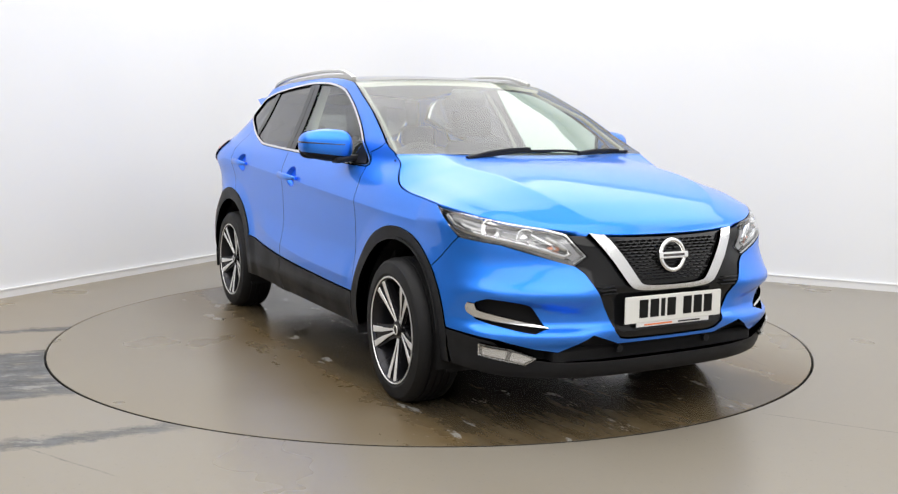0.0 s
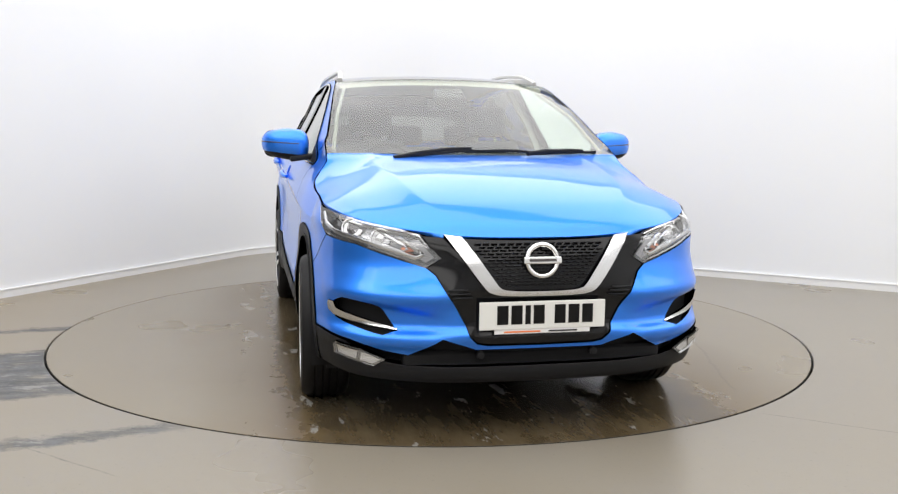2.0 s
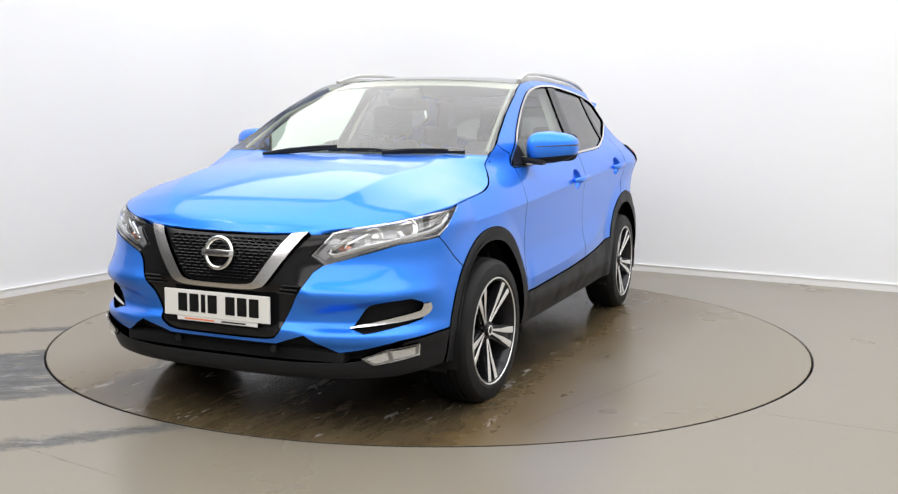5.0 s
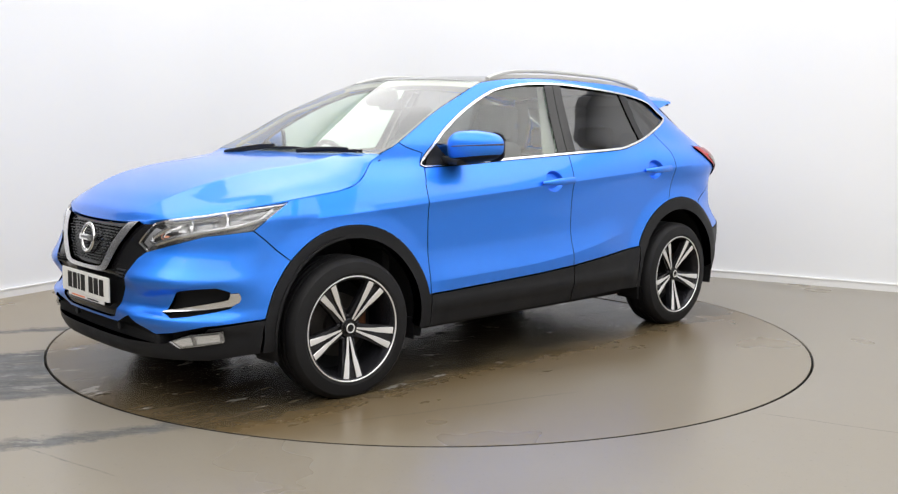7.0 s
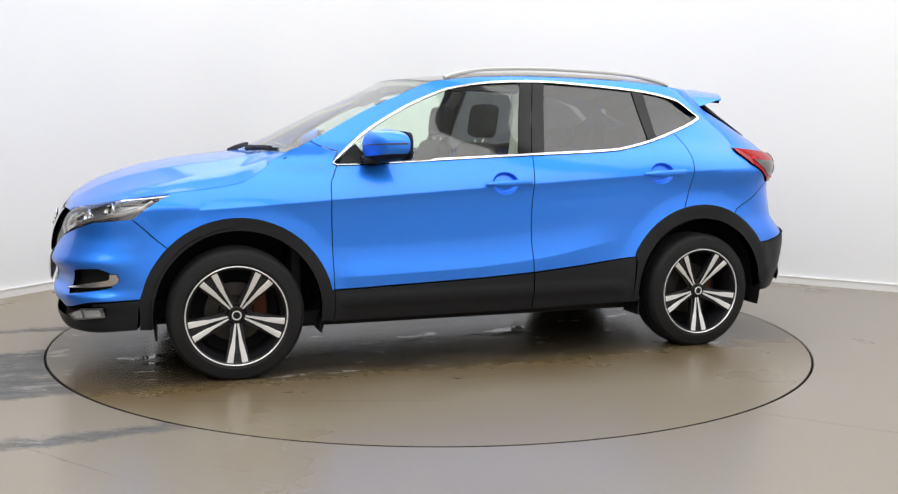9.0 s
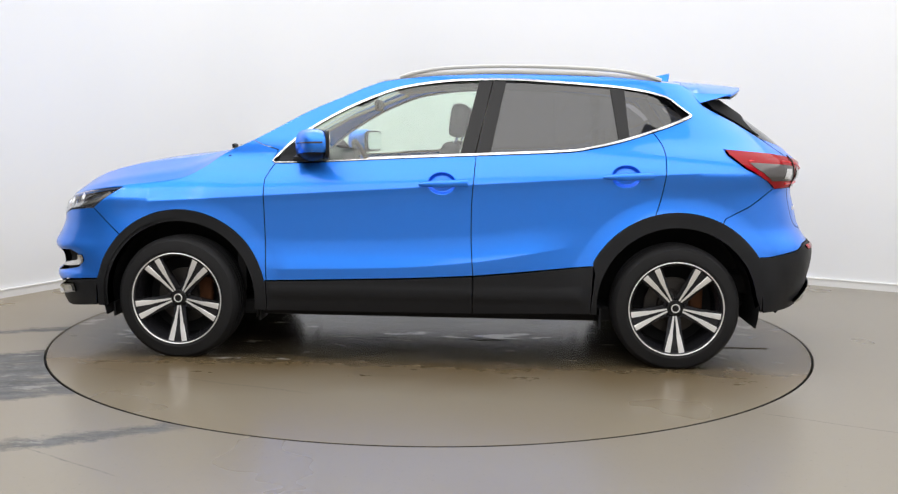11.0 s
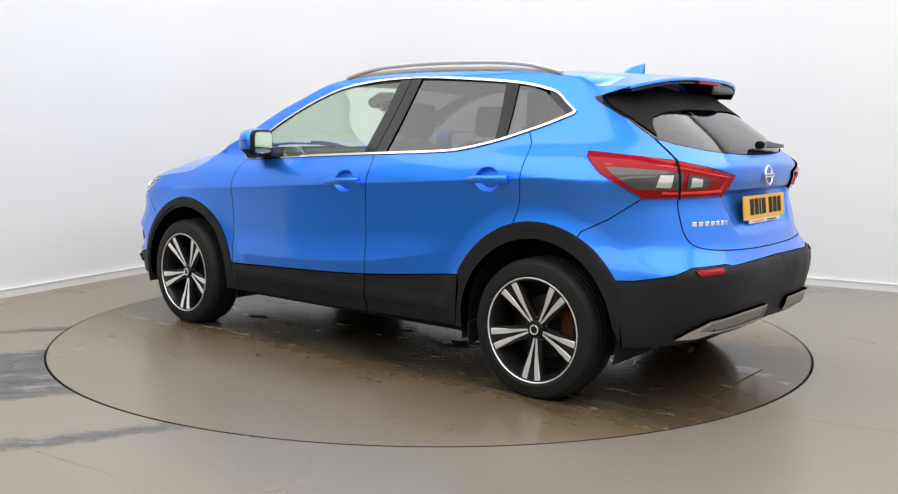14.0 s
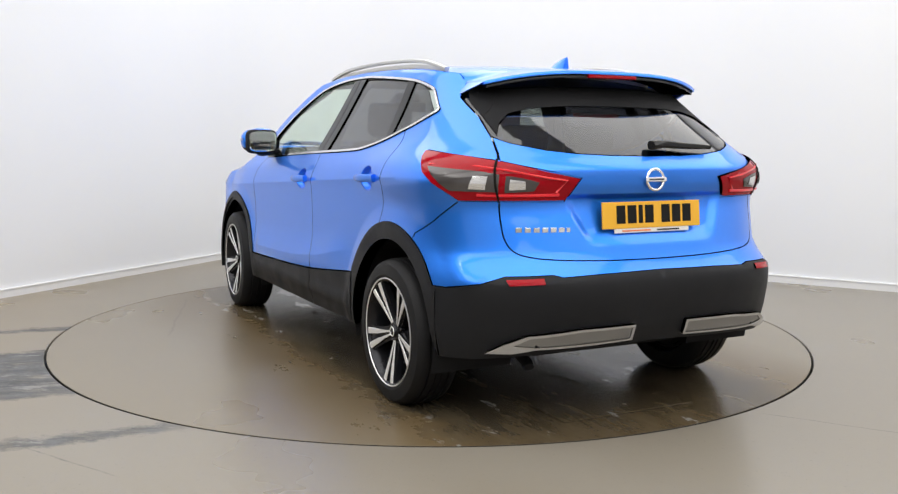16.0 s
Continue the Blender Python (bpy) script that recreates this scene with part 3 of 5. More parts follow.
def fill(poly, holes, grid, near=(), folds=None):
    """Triangles over an outline with holes: 2D points, faces, and the closed border loops."""
    pts, edges, loops = [], [], []
    for loop in [poly] + list(holes):
        k = len(pts)
        pts += loop
        n = len(loop)
        edges += [(k + i, k + (i + 1) % n) for i in range(n)]
        loops.append(list(range(k, k + n)))
    border = np.array(pts)
    lo, hi = border.min(0), border.max(0)
    gx, gy = np.meshgrid(np.arange(lo[0] + grid / 2, hi[0], grid), np.arange(lo[1] + grid / 2, hi[1], grid))
    cand = np.stack([gx.ravel(), gy.ravel()], 1)
    for cu, cz, cr in near:
        fx, fy = np.meshgrid(np.arange(cu - cr, cu + cr, 0.006), np.arange(cz - cr, cz + cr, 0.006))
        fine = np.stack([fx.ravel(), fy.ravel()], 1)
        cand = cand[np.hypot(cand[:, 0] - cu, cand[:, 1] - cz) > cr]
        cand = np.concatenate([cand, fine[np.hypot(fine[:, 0] - cu, fine[:, 1] - cz) < cr - 0.003]])
    if folds is not None:
        rows = folds
        for cu, cz, cr in near:
            rows = rows[np.hypot(rows[:, 0] - cu, rows[:, 1] - cz) > cr]
        if len(cand):
            apart = np.array([np.min(((rows - c) ** 2).sum(1)) for c in cand])
            cand = cand[apart > 0.009 ** 2]
        cand = np.concatenate([cand, rows])
    if len(cand):
        ok = inside(poly, cand)
        for h in holes:
            ok &= ~inside(h, cand)
        cand = cand[ok]
        if len(cand):
            d = np.min(((cand[:, None, :] - border[None]) ** 2).sum(2), 1)
            cand = cand[d > (0.25 * grid if folds is not None else 0.45 * grid) ** 2]
        pts = pts + [tuple(c) for c in cand]
    v, _, f, *_ = delaunay_2d_cdt([Vector(p) for p in pts], edges, [], 0, 1e-7)
    v = [tuple(p) for p in v]
    mid = [((v[a][0] + v[b][0] + v[c][0]) / 3, (v[a][1] + v[b][1] + v[c][1]) / 3) for a, b, c in f]
    ok = inside(poly, mid)
    for h in holes:
        ok &= ~inside(h, mid)
    f = [t for t, k in zip(f, ok) if k]
    count = {}
    for t in f:
        for i in range(3):
            e = (t[i], t[(i + 1) % 3])
            count[e] = count.get(e, 0) + 1
    rim = [e for e in count if (e[1], e[0]) not in count]
    return v, f, rim


def panel_data(outline, holes=(), grid=0.03, gap=0.0024, depth=0.014, out=0.0, keep=None, surf=None, near=(), folds=None):
    surf = surf or skin
    poly = shrink(dense(outline, grid * 0.7), gap, keep)
    holes = [dense(h, grid * 0.7) for h in holes]
    v2, f, rim = fill(poly, holes, grid, near, folds)
    v, nn = [], []
    for p in v2:
        n = normal_at(surf, *p)
        v.append(surf(*p) + n * out)
        nn.append(n)
    faces = []
    for a, b, c in f:
        g = (v[b] - v[a]).cross(v[c] - v[a])
        faces.append((a, b, c) if g.dot(nn[a]) > 0 else (a, c, b))
    for a, b in rim:
        if keep is not None and abs(v2[a][0] - keep) < 1e-4 and abs(v2[b][0] - keep) < 1e-4:
            continue
        k = len(v)
        na, nb = nn[a], nn[b]
        edge = (v[b] - v[a]).normalized()
        outer = edge.cross((na + nb).normalized())
        v += [v[a], v[b], v[b] - nb * depth, v[a] - na * depth]
        # border side faces away from the panel
        tri = outer
        nn += [(na + tri).normalized(), (nb + tri).normalized(), tri, tri]
        faces.append((k, k + 1, k + 2, k + 3))
    return v, faces, nn


def panel(name, outline, mat, parent, label="", both="pair", **kw):
    """A sheet of the skin. both: 'pair' makes a mirrored twin, 'join' one sheet over both halves, 'one' the left alone."""
    v, f, nn = panel_data(outline, **kw)
    flip_v = [Vector((p.x, -p.y, p.z)) for p in v]
    flip_n = [Vector((p.x, -p.y, p.z)) for p in nn]
    flip_f = [tuple(reversed(q)) for q in f]
    if both == "join":
        k = len(v)
        return mesh_object(name, v + flip_v, f + [tuple(i + k for i in q) for q in flip_f], mat, parent, label, normals=nn + flip_n)
    a = mesh_object(name, v, f, mat, parent, label, normals=nn)
    if both == "pair":
        mesh_object(name, flip_v, flip_f, mat, parent, label, normals=flip_n)
    return a


def mirrored(bm_maker, name, mat, parent, label="", smooth=True):
    for s in (1, -1):
        bm = bm_maker()
        if s < 0:
            bmesh.ops.transform(bm, matrix=Matrix.Diagonal((1, -1, 1, 1)), verts=bm.verts[:])
            bmesh.ops.reverse_faces(bm, faces=bm.faces[:])
        part(name, bm, mat, parent, label, smooth)


# ---------------------------------------------------------------- the car's lines
S = lambda pts: [sd(*p) for p in pts]
F = lambda pts: [fr(*p) for p in pts]
K = lambda pts: [bk(*p) for p in pts]

DLO_UP = soft([(0.835, 1.065), (0.78, 1.13), (0.65, 1.235), (0.45, 1.352), (0.25, 1.440), (0.11, 1.480), (-0.11, 1.510), (-0.37, 1.520), (-0.60, 1.513), (-0.96, 1.488), (-1.12, 1.468), (-1.22, 1.446), (-1.28, 1.425), (-1.345, 1.375), (-1.402, 1.333)])
DLO_LOW = soft([(-1.395, 1.318), (-1.30, 1.277), (-1.19, 1.238), (-1.03, 1.187), (-0.87, 1.150), (-0.72, 1.130), (-0.27, 1.108), (0.17, 1.087), (0.61, 1.062), (0.815, 1.055)])
HOOD_SIDE = [(1.634, 0.926), (1.50, 0.941), (1.36, 0.960), (1.275, 0.984), (1.19, 1.035), (1.12, 1.090), (1.06, 1.122)]
HOOD_FRONT = [(0.0, 0.815), (0.2, 0.819), (0.40, 0.831), (0.55, 0.848), (0.68, 0.870), (0.77, 0.895)]
SCREEN_SIDE = [(1.07, 1.122), (0.985, 1.158), (0.87, 1.217), (0.65, 1.336), (0.46, 1.420), (0.33, 1.476), (0.25, 1.503)]
ROOF_SIDE = [(0.25, 1.503), (0.10, 1.523), (-0.10, 1.540), (-0.40, 1.550), (-0.80, 1.543), (-1.10, 1.523), (-1.36, 1.497)]
DOOR_FRONT = [(0.815, 1.055), (0.845, 1.0), (0.862, 0.93), (0.856, 0.62), (0.85, 0.432)]
B_LINE = [(-0.262, 1.108), (-0.255, 1.02), (-0.243, 0.85), (-0.243, 0.66), (-0.255, 0.478)]
DOOR_LOW = [(0.85, 0.432), (0.50, 0.444), (0.06, 0.460), (-0.255, 0.478)]
DOOR_LOW2 = [(-0.255, 0.478), (-0.49, 0.500), (-0.92, 0.545)]
DOOR_REAR = [(-1.19, 1.238), (-1.238, 1.16), (-1.243, 1.03), (-1.225, 0.90), (-1.20, 0.82)]
FARCH, RARCH = 0.468, 0.492
SHUT_REAR = [(-1.812, 0.955), (-1.68, 0.86), (-1.56, 0.80)]


def ang(x, z, ax):
    return math.degrees(math.atan2(z - HUB_Z, x - ax))


def build_shell(car):
    # front wing
    a0, a1 = ang(0.866, 0.43, FRONT_AXLE), ang(1.665, 0.672, FRONT_AXLE)
    fender = S(soft(HOOD_SIDE)) + S([(1.07, 1.124), (0.985, 1.158), (0.945, 1.178), (0.90, 1.155), (0.805, 1.126), (0.835, 1.065)]) + S(soft(DOOR_FRONT)) + S([(0.866, 0.43)]) + S(arc(FRONT_AXLE, HUB_Z, FARCH, a0, a1)) + S([(1.70, 0.70), (1.815, 0.803), (1.74, 0.860)])
    folds = fold_points()
    panel("front_wing", fender, BLUE, car, grid=0.025, folds=folds)
    # doors
    door = S([p for p in DLO_LOW if p[0] > -0.262][::-1])
    front_door = S(soft(B_LINE)) + S(soft(DOOR_LOW)[::-1]) + S(soft(DOOR_FRONT)[::-1]) + door
    panel("front_door", front_door, BLUE, car, grid=0.014, near=[(-HANDLES[0][0], HANDLES[0][1], 0.090)], folds=folds)
    a0, a1 = ang(-1.20, 0.815, REAR_AXLE), ang(-0.925, 0.545, REAR_AXLE)
    top = S([p for p in DLO_LOW if -1.19 <= p[0] < -0.262])
    rear_door = top + S(soft(B_LINE)) + S(soft(DOOR_LOW2)) + S(arc(REAR_AXLE, HUB_Z, RARCH, a1, a0)) + S(soft(DOOR_REAR)[::-1])
    panel("rear_door", rear_door, BLUE, car, grid=0.014, near=[(-HANDLES[1][0], HANDLES[1][1], 0.090)], folds=folds)
    # pillar, roof side and rear quarter in one pressing
    a0, a1 = ang(-1.56, 0.80, REAR_AXLE), ang(-1.20, 0.815, REAR_AXLE)
    quarter = (S([(0.945, 1.178)] + [p for p in soft(SCREEN_SIDE) if p[0] < 0.94]) + S(soft(ROOF_SIDE)[1:]) + S([(-1.43, 1.455)]) + K([(0.618, 1.385), (0.618, 1.30), (0.636, 1.215), (0.660, 1.150), (0.675, 1.120)])
               + K([(0.76, 1.135)]) + S([(-1.62, 1.150), (-1.549, 1.155), (-1.562, 1.125), (-1.64, 1.065), (-1.735, 1.015), (-1.775, 0.985)]) + S(SHUT_REAR)
               + S(arc(REAR_AXLE, HUB_Z, RARCH, a0, a1)) + S(soft(DOOR_REAR)[::-1]) + S([p for p in DLO_LOW if p[0] < -1.19][::-1]) + S(DLO_UP[::-1]) + S([(0.805, 1.126), (0.90, 1.155)]))
    panel("body_side", quarter, BLUE, car, grid=0.025, folds=folds)
    # rear bumper, painted part
    a0, a1 = ang(-1.735, 0.60, REAR_AXLE), ang(-1.56, 0.80, REAR_AXLE)
    hatch_line = K(soft([(0.678, 0.957), (0.676, 0.88), (0.668, 0.805), (0.642, 0.758), (0.59, 0.736), (0.48, 0.724), (0.25, 0.715), (0.0, 0.712)]))
    dark_line = K([(0.0, 0.668), (0.30, 0.664), (0.48, 0.658), (0.52, 0.668), (0.70, 0.662), (0.78, 0.630)]) + S([(-1.80, 0.600), (-1.735, 0.60)])
    bumper = S([(-1.812, 0.955)]) + hatch_line + dark_line + S(arc(REAR_AXLE, HUB_Z, RARCH, a0, a1)) + S(SHUT_REAR[::-1])[:-1]
    panel("rear_bumper", bumper, BLUE, car, both="join", keep=U_TAIL, grid=0.028)
    lower = dark_line[::-1] + K([(0.0, 0.36), (0.12, 0.355), (0.5, 0.345), (0.70, 0.325)]) + S([(-1.90, 0.312), (-1.772, 0.306)])
    panel("bumper_cladding", lower[::-1], CLAD, car, "black grained plastic lower bumper", both="join", keep=U_TAIL, out=0.004, depth=0.04)
    dif = K([(0.135, 0.452), (0.40, 0.450), (0.62, 0.432), (0.70, 0.394), (0.75, 0.354), (0.66, 0.356), (0.58, 0.372), (0.135, 0.384)])
    panel("skid_plate", dif, SKID, car, "silver painted skid plate", out=0.020, depth=0.02)
    inner_dif = K([(0.150, 0.441), (0.40, 0.439), (0.61, 0.421), (0.66, 0.392), (0.58, 0.383), (0.150, 0.393)])
    panel("skid_edge", dif, BRIGHTGREY, car, "bright edge of the skid plate", holes=[inner_dif], out=0.0235, depth=0.006, gap=0.001)
    panel("reflector", K([(0.560, 0.632), (0.695, 0.626), (0.705, 0.650), (0.560, 0.656)]), RED, car, "red rear reflector", out=0.008, depth=0.01, grid=0.02)
    # tailgate
    gate = (hatch_line[::-1] + K([(0.42, 0.957), (0.365, 1.052), (0.50, 1.080), (0.671, 1.118), (0.656, 1.150), (0.633, 1.214), (0.59, 1.190), (0.47, 1.163), (0.35, 1.150), (0.20, 1.143), (0.0, 1.140)]))
    panel("tailgate", gate, BLUE, car, both="join", keep=U_TAIL, grid=0.010)
    window = K([(0.0, 1.146), (0.20, 1.149), (0.35, 1.156), (0.47, 1.169), (0.59, 1.197), (0.629, 1.221), (0.611, 1.30), (0.611, 1.375), (0.58, 1.415), (0.3, 1.435), (0.0, 1.44)])
    panel("rear_window", window, REARGLASS, car, "dark tinted rear window", both="join", keep=U_TAIL, grid=0.04, gap=-0.003, out=-0.002, depth=0.006)
    band = K([(0.0, 1.350), (0.25, 1.347), (0.42, 1.335), (0.52, 1.310), (0.575, 1.270), (0.612, 1.225), (0.606, 1.30), (0.604, 1.37), (0.57, 1.41), (0.3, 1.430), (0.0, 1.435)])
    panel("window_band", band, DARK, car, "black band across the top of the rear window", both="join", keep=U_TAIL, grid=0.03, gap=0, out=0.004, depth=0.004)
    return hatch_line


def build_front(car):
    inner = [(0.46, 0.700), (0.425, 0.672), (0.36, 0.565), (0.29, 0.425), (0.262, 0.398), (0.22, 0.390), (0.0, 0.388)]
    lower = [(0.0, 0.370), (0.265, 0.370), (0.40, 0.418), (0.53, 0.348), (0.62, 0.362), (0.75, 0.398)]
    a0, a1 = ang(1.775, 0.42, FRONT_AXLE), ang(1.665, 0.672, FRONT_AXLE)
    pocket = F(soft([(0.575, 0.447), (0.61, 0.505), (0.64, 0.540), (0.70, 0.556), (0.775, 0.564)], 3)) + S([(1.912, 0.546), (1.905, 0.50), (1.925, 0.474)]) + F([(0.76, 0.458), (0.69, 0.440), (0.63, 0.430)])
    bumper = F(inner[::-1])[:-1] + F([(0.46, 0.700), (0.60, 0.742), (0.72, 0.782)]) + S([(1.815, 0.803), (1.70, 0.70)]) + S(arc(FRONT_AXLE, HUB_Z, FARCH, a1, a0)) + F(lower[::-1])
    panel("front_bumper", bumper, BLUE, car, holes=[pocket], both="join", keep=U_NOSE, grid=0.012)
    panel("lamp_pocket", pocket, DARK, car, "black pocket in the bumper", out=-0.035, gap=-0.006, depth=-0.03)
    # black centre with the grille opening
    centre = F(inner) [::-1] + F([(0.405, 0.735), (0.475, 0.826), (0.40, 0.822), (0.2, 0.812), (0.0, 0.808)])
    grille = F([(0.0, 0.615), (0.13, 0.617), (0.165, 0.632), (0.30, 0.800), (0.0, 0.800)])
    panel("grille_surround", centre, GLOSSBLACK, car, "gloss black grille surround", both="join", keep=U_NOSE, out=-0.006, grid=0.03)
    vee = F(soft([(0.0, 0.588), (0.12, 0.589), (0.20, 0.597), (0.245, 0.628), (0.33, 0.745), (0.392, 0.824)], 4)) + F([(0.318, 0.816)]) + F(soft([(0.300, 0.795), (0.238, 0.712), (0.182, 0.634), (0.155, 0.617), (0.10, 0.611), (0.0, 0.609)], 4))
    panel("grille_chrome", vee, BRIGHT, car, "bright chrome V-shaped grille strip", both="join", keep=U_NOSE, out=0.014, depth=0.03, grid=0.02)
    # mesh of short slats in the grille
    base = part("grille_mesh", rounded_box((0.01, 0.02, 0.02), (2.1, 0, 0.7), 0.002, 1), DARK, car, "dark pattern of short grille slats")
    row = 0
    z = 0.632
    while z < 0.80:
        reach = 0.178 + (z - 0.632) / 0.168 * 0.125
        y = (0.017 if row % 2 else 0.0)
        while y < reach - 0.018:
            for s in ((1, -1) if y > 0 else (1,)):
                p = skin(*fr(y, z))
                m = Matrix.Translation((p.x + 0.001, s * p.y, z)) @ pose(0, 0, 0, 0, -6, 0)
                me = bpy.data.meshes.get("grille_slat")
                if me is None:
                    bm = rounded_box((0.010, 0.026, 0.0055), (0, 0, 0), 0.002, 1)
                    me = bpy.data.meshes.new("grille_slat")
                    bm.to_mesh(me)
                    bm.free()
                    me.materials.append(GLOSSBLACK)
                ob = new("grille_slat", me)
                ob.parent = base
                ob.matrix_local = m
            y += 0.034
        z += 0.0125
        row += 1
    # side vents beside the chrome
    for z in (0.585, 0.600, 0.615):
        def vent(z=z):
            pts = [skin(*fr(y, z)) + Vector((0.002, 0, 0)) for y in np.linspace(0.285 + (z - 0.585) * 0.6, 0.365 + (z - 0.585) * 0.6, 6)]
            return sweep(pts, 0.014, 0.006, 6)
        mirrored(vent, "vent_slat", CLAD, car)
    # lower black part
    lip = F([(0.0, 0.306), (0.35, 0.306), (0.55, 0.312), (0.70, 0.335)]) + F([(0.76, 0.394)]) + S([(1.775, 0.42), (1.79, 0.36), (1.80, 0.27)]) + F([(0.72, 0.245), (0.4, 0.235), (0.0, 0.232)])
    panel("bumper_lip", lip, CLAD, car, "black plastic bumper lip", both="join", keep=U_NOSE, out=0.004, depth=0.05)
    intake = F([(0.0, 0.376), (0.265, 0.376), (0.40, 0.424), (0.53, 0.352), (0.62, 0.366), (0.765, 0.402), (0.71, 0.33), (0.55, 0.30), (0.35, 0.298), (0.0, 0.298)])
    panel("lower_intake", intake, DARK, car, "black lower air intake", both="join", keep=U_NOSE, out=-0.06, gap=-0.004, depth=0.01)
    # fog lamps and their bright strips
    fog = F([(0.608, 0.330), (0.650, 0.300), (0.785, 0.332)]) + F([(0.795, 0.388), (0.70, 0.374)])
    panel("fog_lamp", fog, LENS, car, "clear fog lamp lens", out=0.026, depth=0.03, grid=0.02)
    panel("fog_housing", fog, LAMPGREY, car, "grey fog lamp housing", out=0.014, depth=0.02, gap=0.002, grid=0.02)
    for cell in ([(0.624, 0.329), (0.656, 0.308), (0.702, 0.320), (0.697, 0.366), (0.66, 0.350)], [(0.708, 0.368), (0.712, 0.322), (0.776, 0.337), (0.784, 0.380)]):
        panel("fog_reflector", F(cell), FOGSILVER, car, "bright fog lamp reflector", out=0.019, depth=0.006, gap=0.002, grid=0.02)

    tick = F(soft([(0.570, 0.447), (0.65, 0.457), (0.73, 0.469), (0.800, 0.484)], 4)) + F(soft([(0.817, 0.500), (0.822, 0.520), (0.820, 0.542)], 3)) + F(soft([(0.802, 0.540), (0.797, 0.522), (0.783, 0.508), (0.70, 0.485), (0.63, 0.468), (0.572, 0.452)], 4))
    panel("bumper_chrome", tick, BRIGHT, car, "bright chrome strip in the bumper pocket", out=0.006, depth=0.014, gap=0, grid=0.012)

    def eye():
        bm = lathe([(0.0, -0.004), (0.016, -0.004), (0.016, 0.012), (0.010, 0.014), (0.0, 0.014)], 16, "x")
        bmesh.ops.transform(bm, matrix=Matrix.Translation(skin(*fr(0.24, 0.345)) + Vector((-0.028, 0, 0))), verts=bm.verts[:])
        return bm
    mirrored(eye, "parking_sensor", CLAD, car)

    # headlamps
    lamp = F([(0.478, 0.828)] + HOOD_FRONT[3:]) + S([(1.634, 0.918), (1.735, 0.857), (1.812, 0.806)]) + F([(0.72, 0.786), (0.60, 0.746), (0.465, 0.704), (0.408, 0.737)])
    panel("headlamp", lamp, LENS, car, "clear headlamp lens", out=0.001, depth=0.02, grid=0.03)
    panel("headlamp_housing", lamp, LAMPGREY, car, "dark grey headlamp housing", out=-0.045, gap=-0.004, depth=-0.04, grid=0.03)

    def running_light():
        line = [skin(*p) - Vector((0.016, 0.004, 0)) for p in F([(0.560, 0.812), (0.49, 0.765), (0.475, 0.748), (0.50, 0.735), (0.60, 0.768), (0.70, 0.797), (0.76, 0.812)])] + [skin(*sd(1.86, 0.826)) - Vector((0.014, 0.01, 0)), skin(*sd(1.79, 0.845)) - Vector((0.01, 0.014, 0)), skin(*sd(1.72, 0.885)) - Vector((0.006, 0.014, 0))]
        return sweep(line, 0.022, 0.021, 8)

    def chevron():
        line = [skin(*p) - Vector((0.020, 0.004, 0)) for p in F([(0.610, 0.822), (0.545, 0.785), (0.530, 0.768), (0.548, 0.760), (0.625, 0.785)])]
        return sweep(line, 0.014, 0.011, 8)
    mirrored(chevron, "running_light", BRIGHT, car, "inner bright chevron of the headlamp")
    panel("lamp_frost", F([(0.485, 0.812), (0.432, 0.738), (0.462, 0.720), (0.492, 0.736), (0.468, 0.752), (0.520, 0.806)]), FROST, car, "frosted grey panel at the lamp's tip", out=-0.012, gap=0, depth=0.006, grid=0.02)
    mirrored(running_light, "running_light", BRIGHT, car, "bright arrow-shaped running light")
    for y, z, r, mat in ((0.735, 0.848, 0.043, "inner"), (0.632, 0.812, 0.040, "inner")):
        def bowl(y=y, z=z, r=r):
            bm = lathe([(r, 0.0), (r * 1.02, 0.012), (r * 0.92, 0.013), (r * 0.80, -0.004), (r * 0.45, -0.022), (0.012, -0.03)], 28, "x")
            n = normal_at(skin, *fr(y, z))
            n = (n + Vector((1.0, 0, 0))).normalized()
            m = Matrix.Translation(skin(*fr(y, z)) - n * 0.034) @ n.to_track_quat("X", "Z").to_matrix().to_4x4()
            bmesh.ops.transform(bm, matrix=m, verts=bm.verts[:])
            return bm
        mirrored(bowl, "lamp_bowl", BOWL, car, "grey metal headlamp reflector")

        def ball(y=y, z=z, r=r):
            bm = bmesh.new()
            bmesh.ops.create_uvsphere(bm, u_segments=20, v_segments=12, radius=r * 0.72)
            n = (normal_at(skin, *fr(y, z)) + Vector((1.0, 0, 0))).normalized()
            m = Matrix.Translation(skin(*fr(y, z)) - n * 0.045) @ n.to_track_quat("X", "Z").to_matrix().to_4x4() @ Matrix.Diagonal((0.6, 1, 1, 1))
            bmesh.ops.transform(bm, matrix=m, verts=bm.verts[:])
            return bm
        mirrored(ball, "lamp_projector", SMOKE if r > 0.042 else BOWL, car)

    def bulb():
        bm = rounded_box((0.02, 0.05, 0.018), skin(*fr(0.525, 0.765)) - Vector((0.035, 0, 0)), 0.006)
        return bm
    mirrored(bulb, "indicator_bulb", AMBER, car, "amber indicator bulb")


# ---------------------------------------------------------------- bonnet, glass and roof
def line3(knots):
    """A smooth 3D line over 0..1 through (t, x, y, z)."""
    t = [k[0] for k in knots]
    c = [curve(t, [k[i] for k in knots]) for i in (1, 2, 3)]
    return lambda v: Vector((c[0](v), c[1](v), c[2](v)))


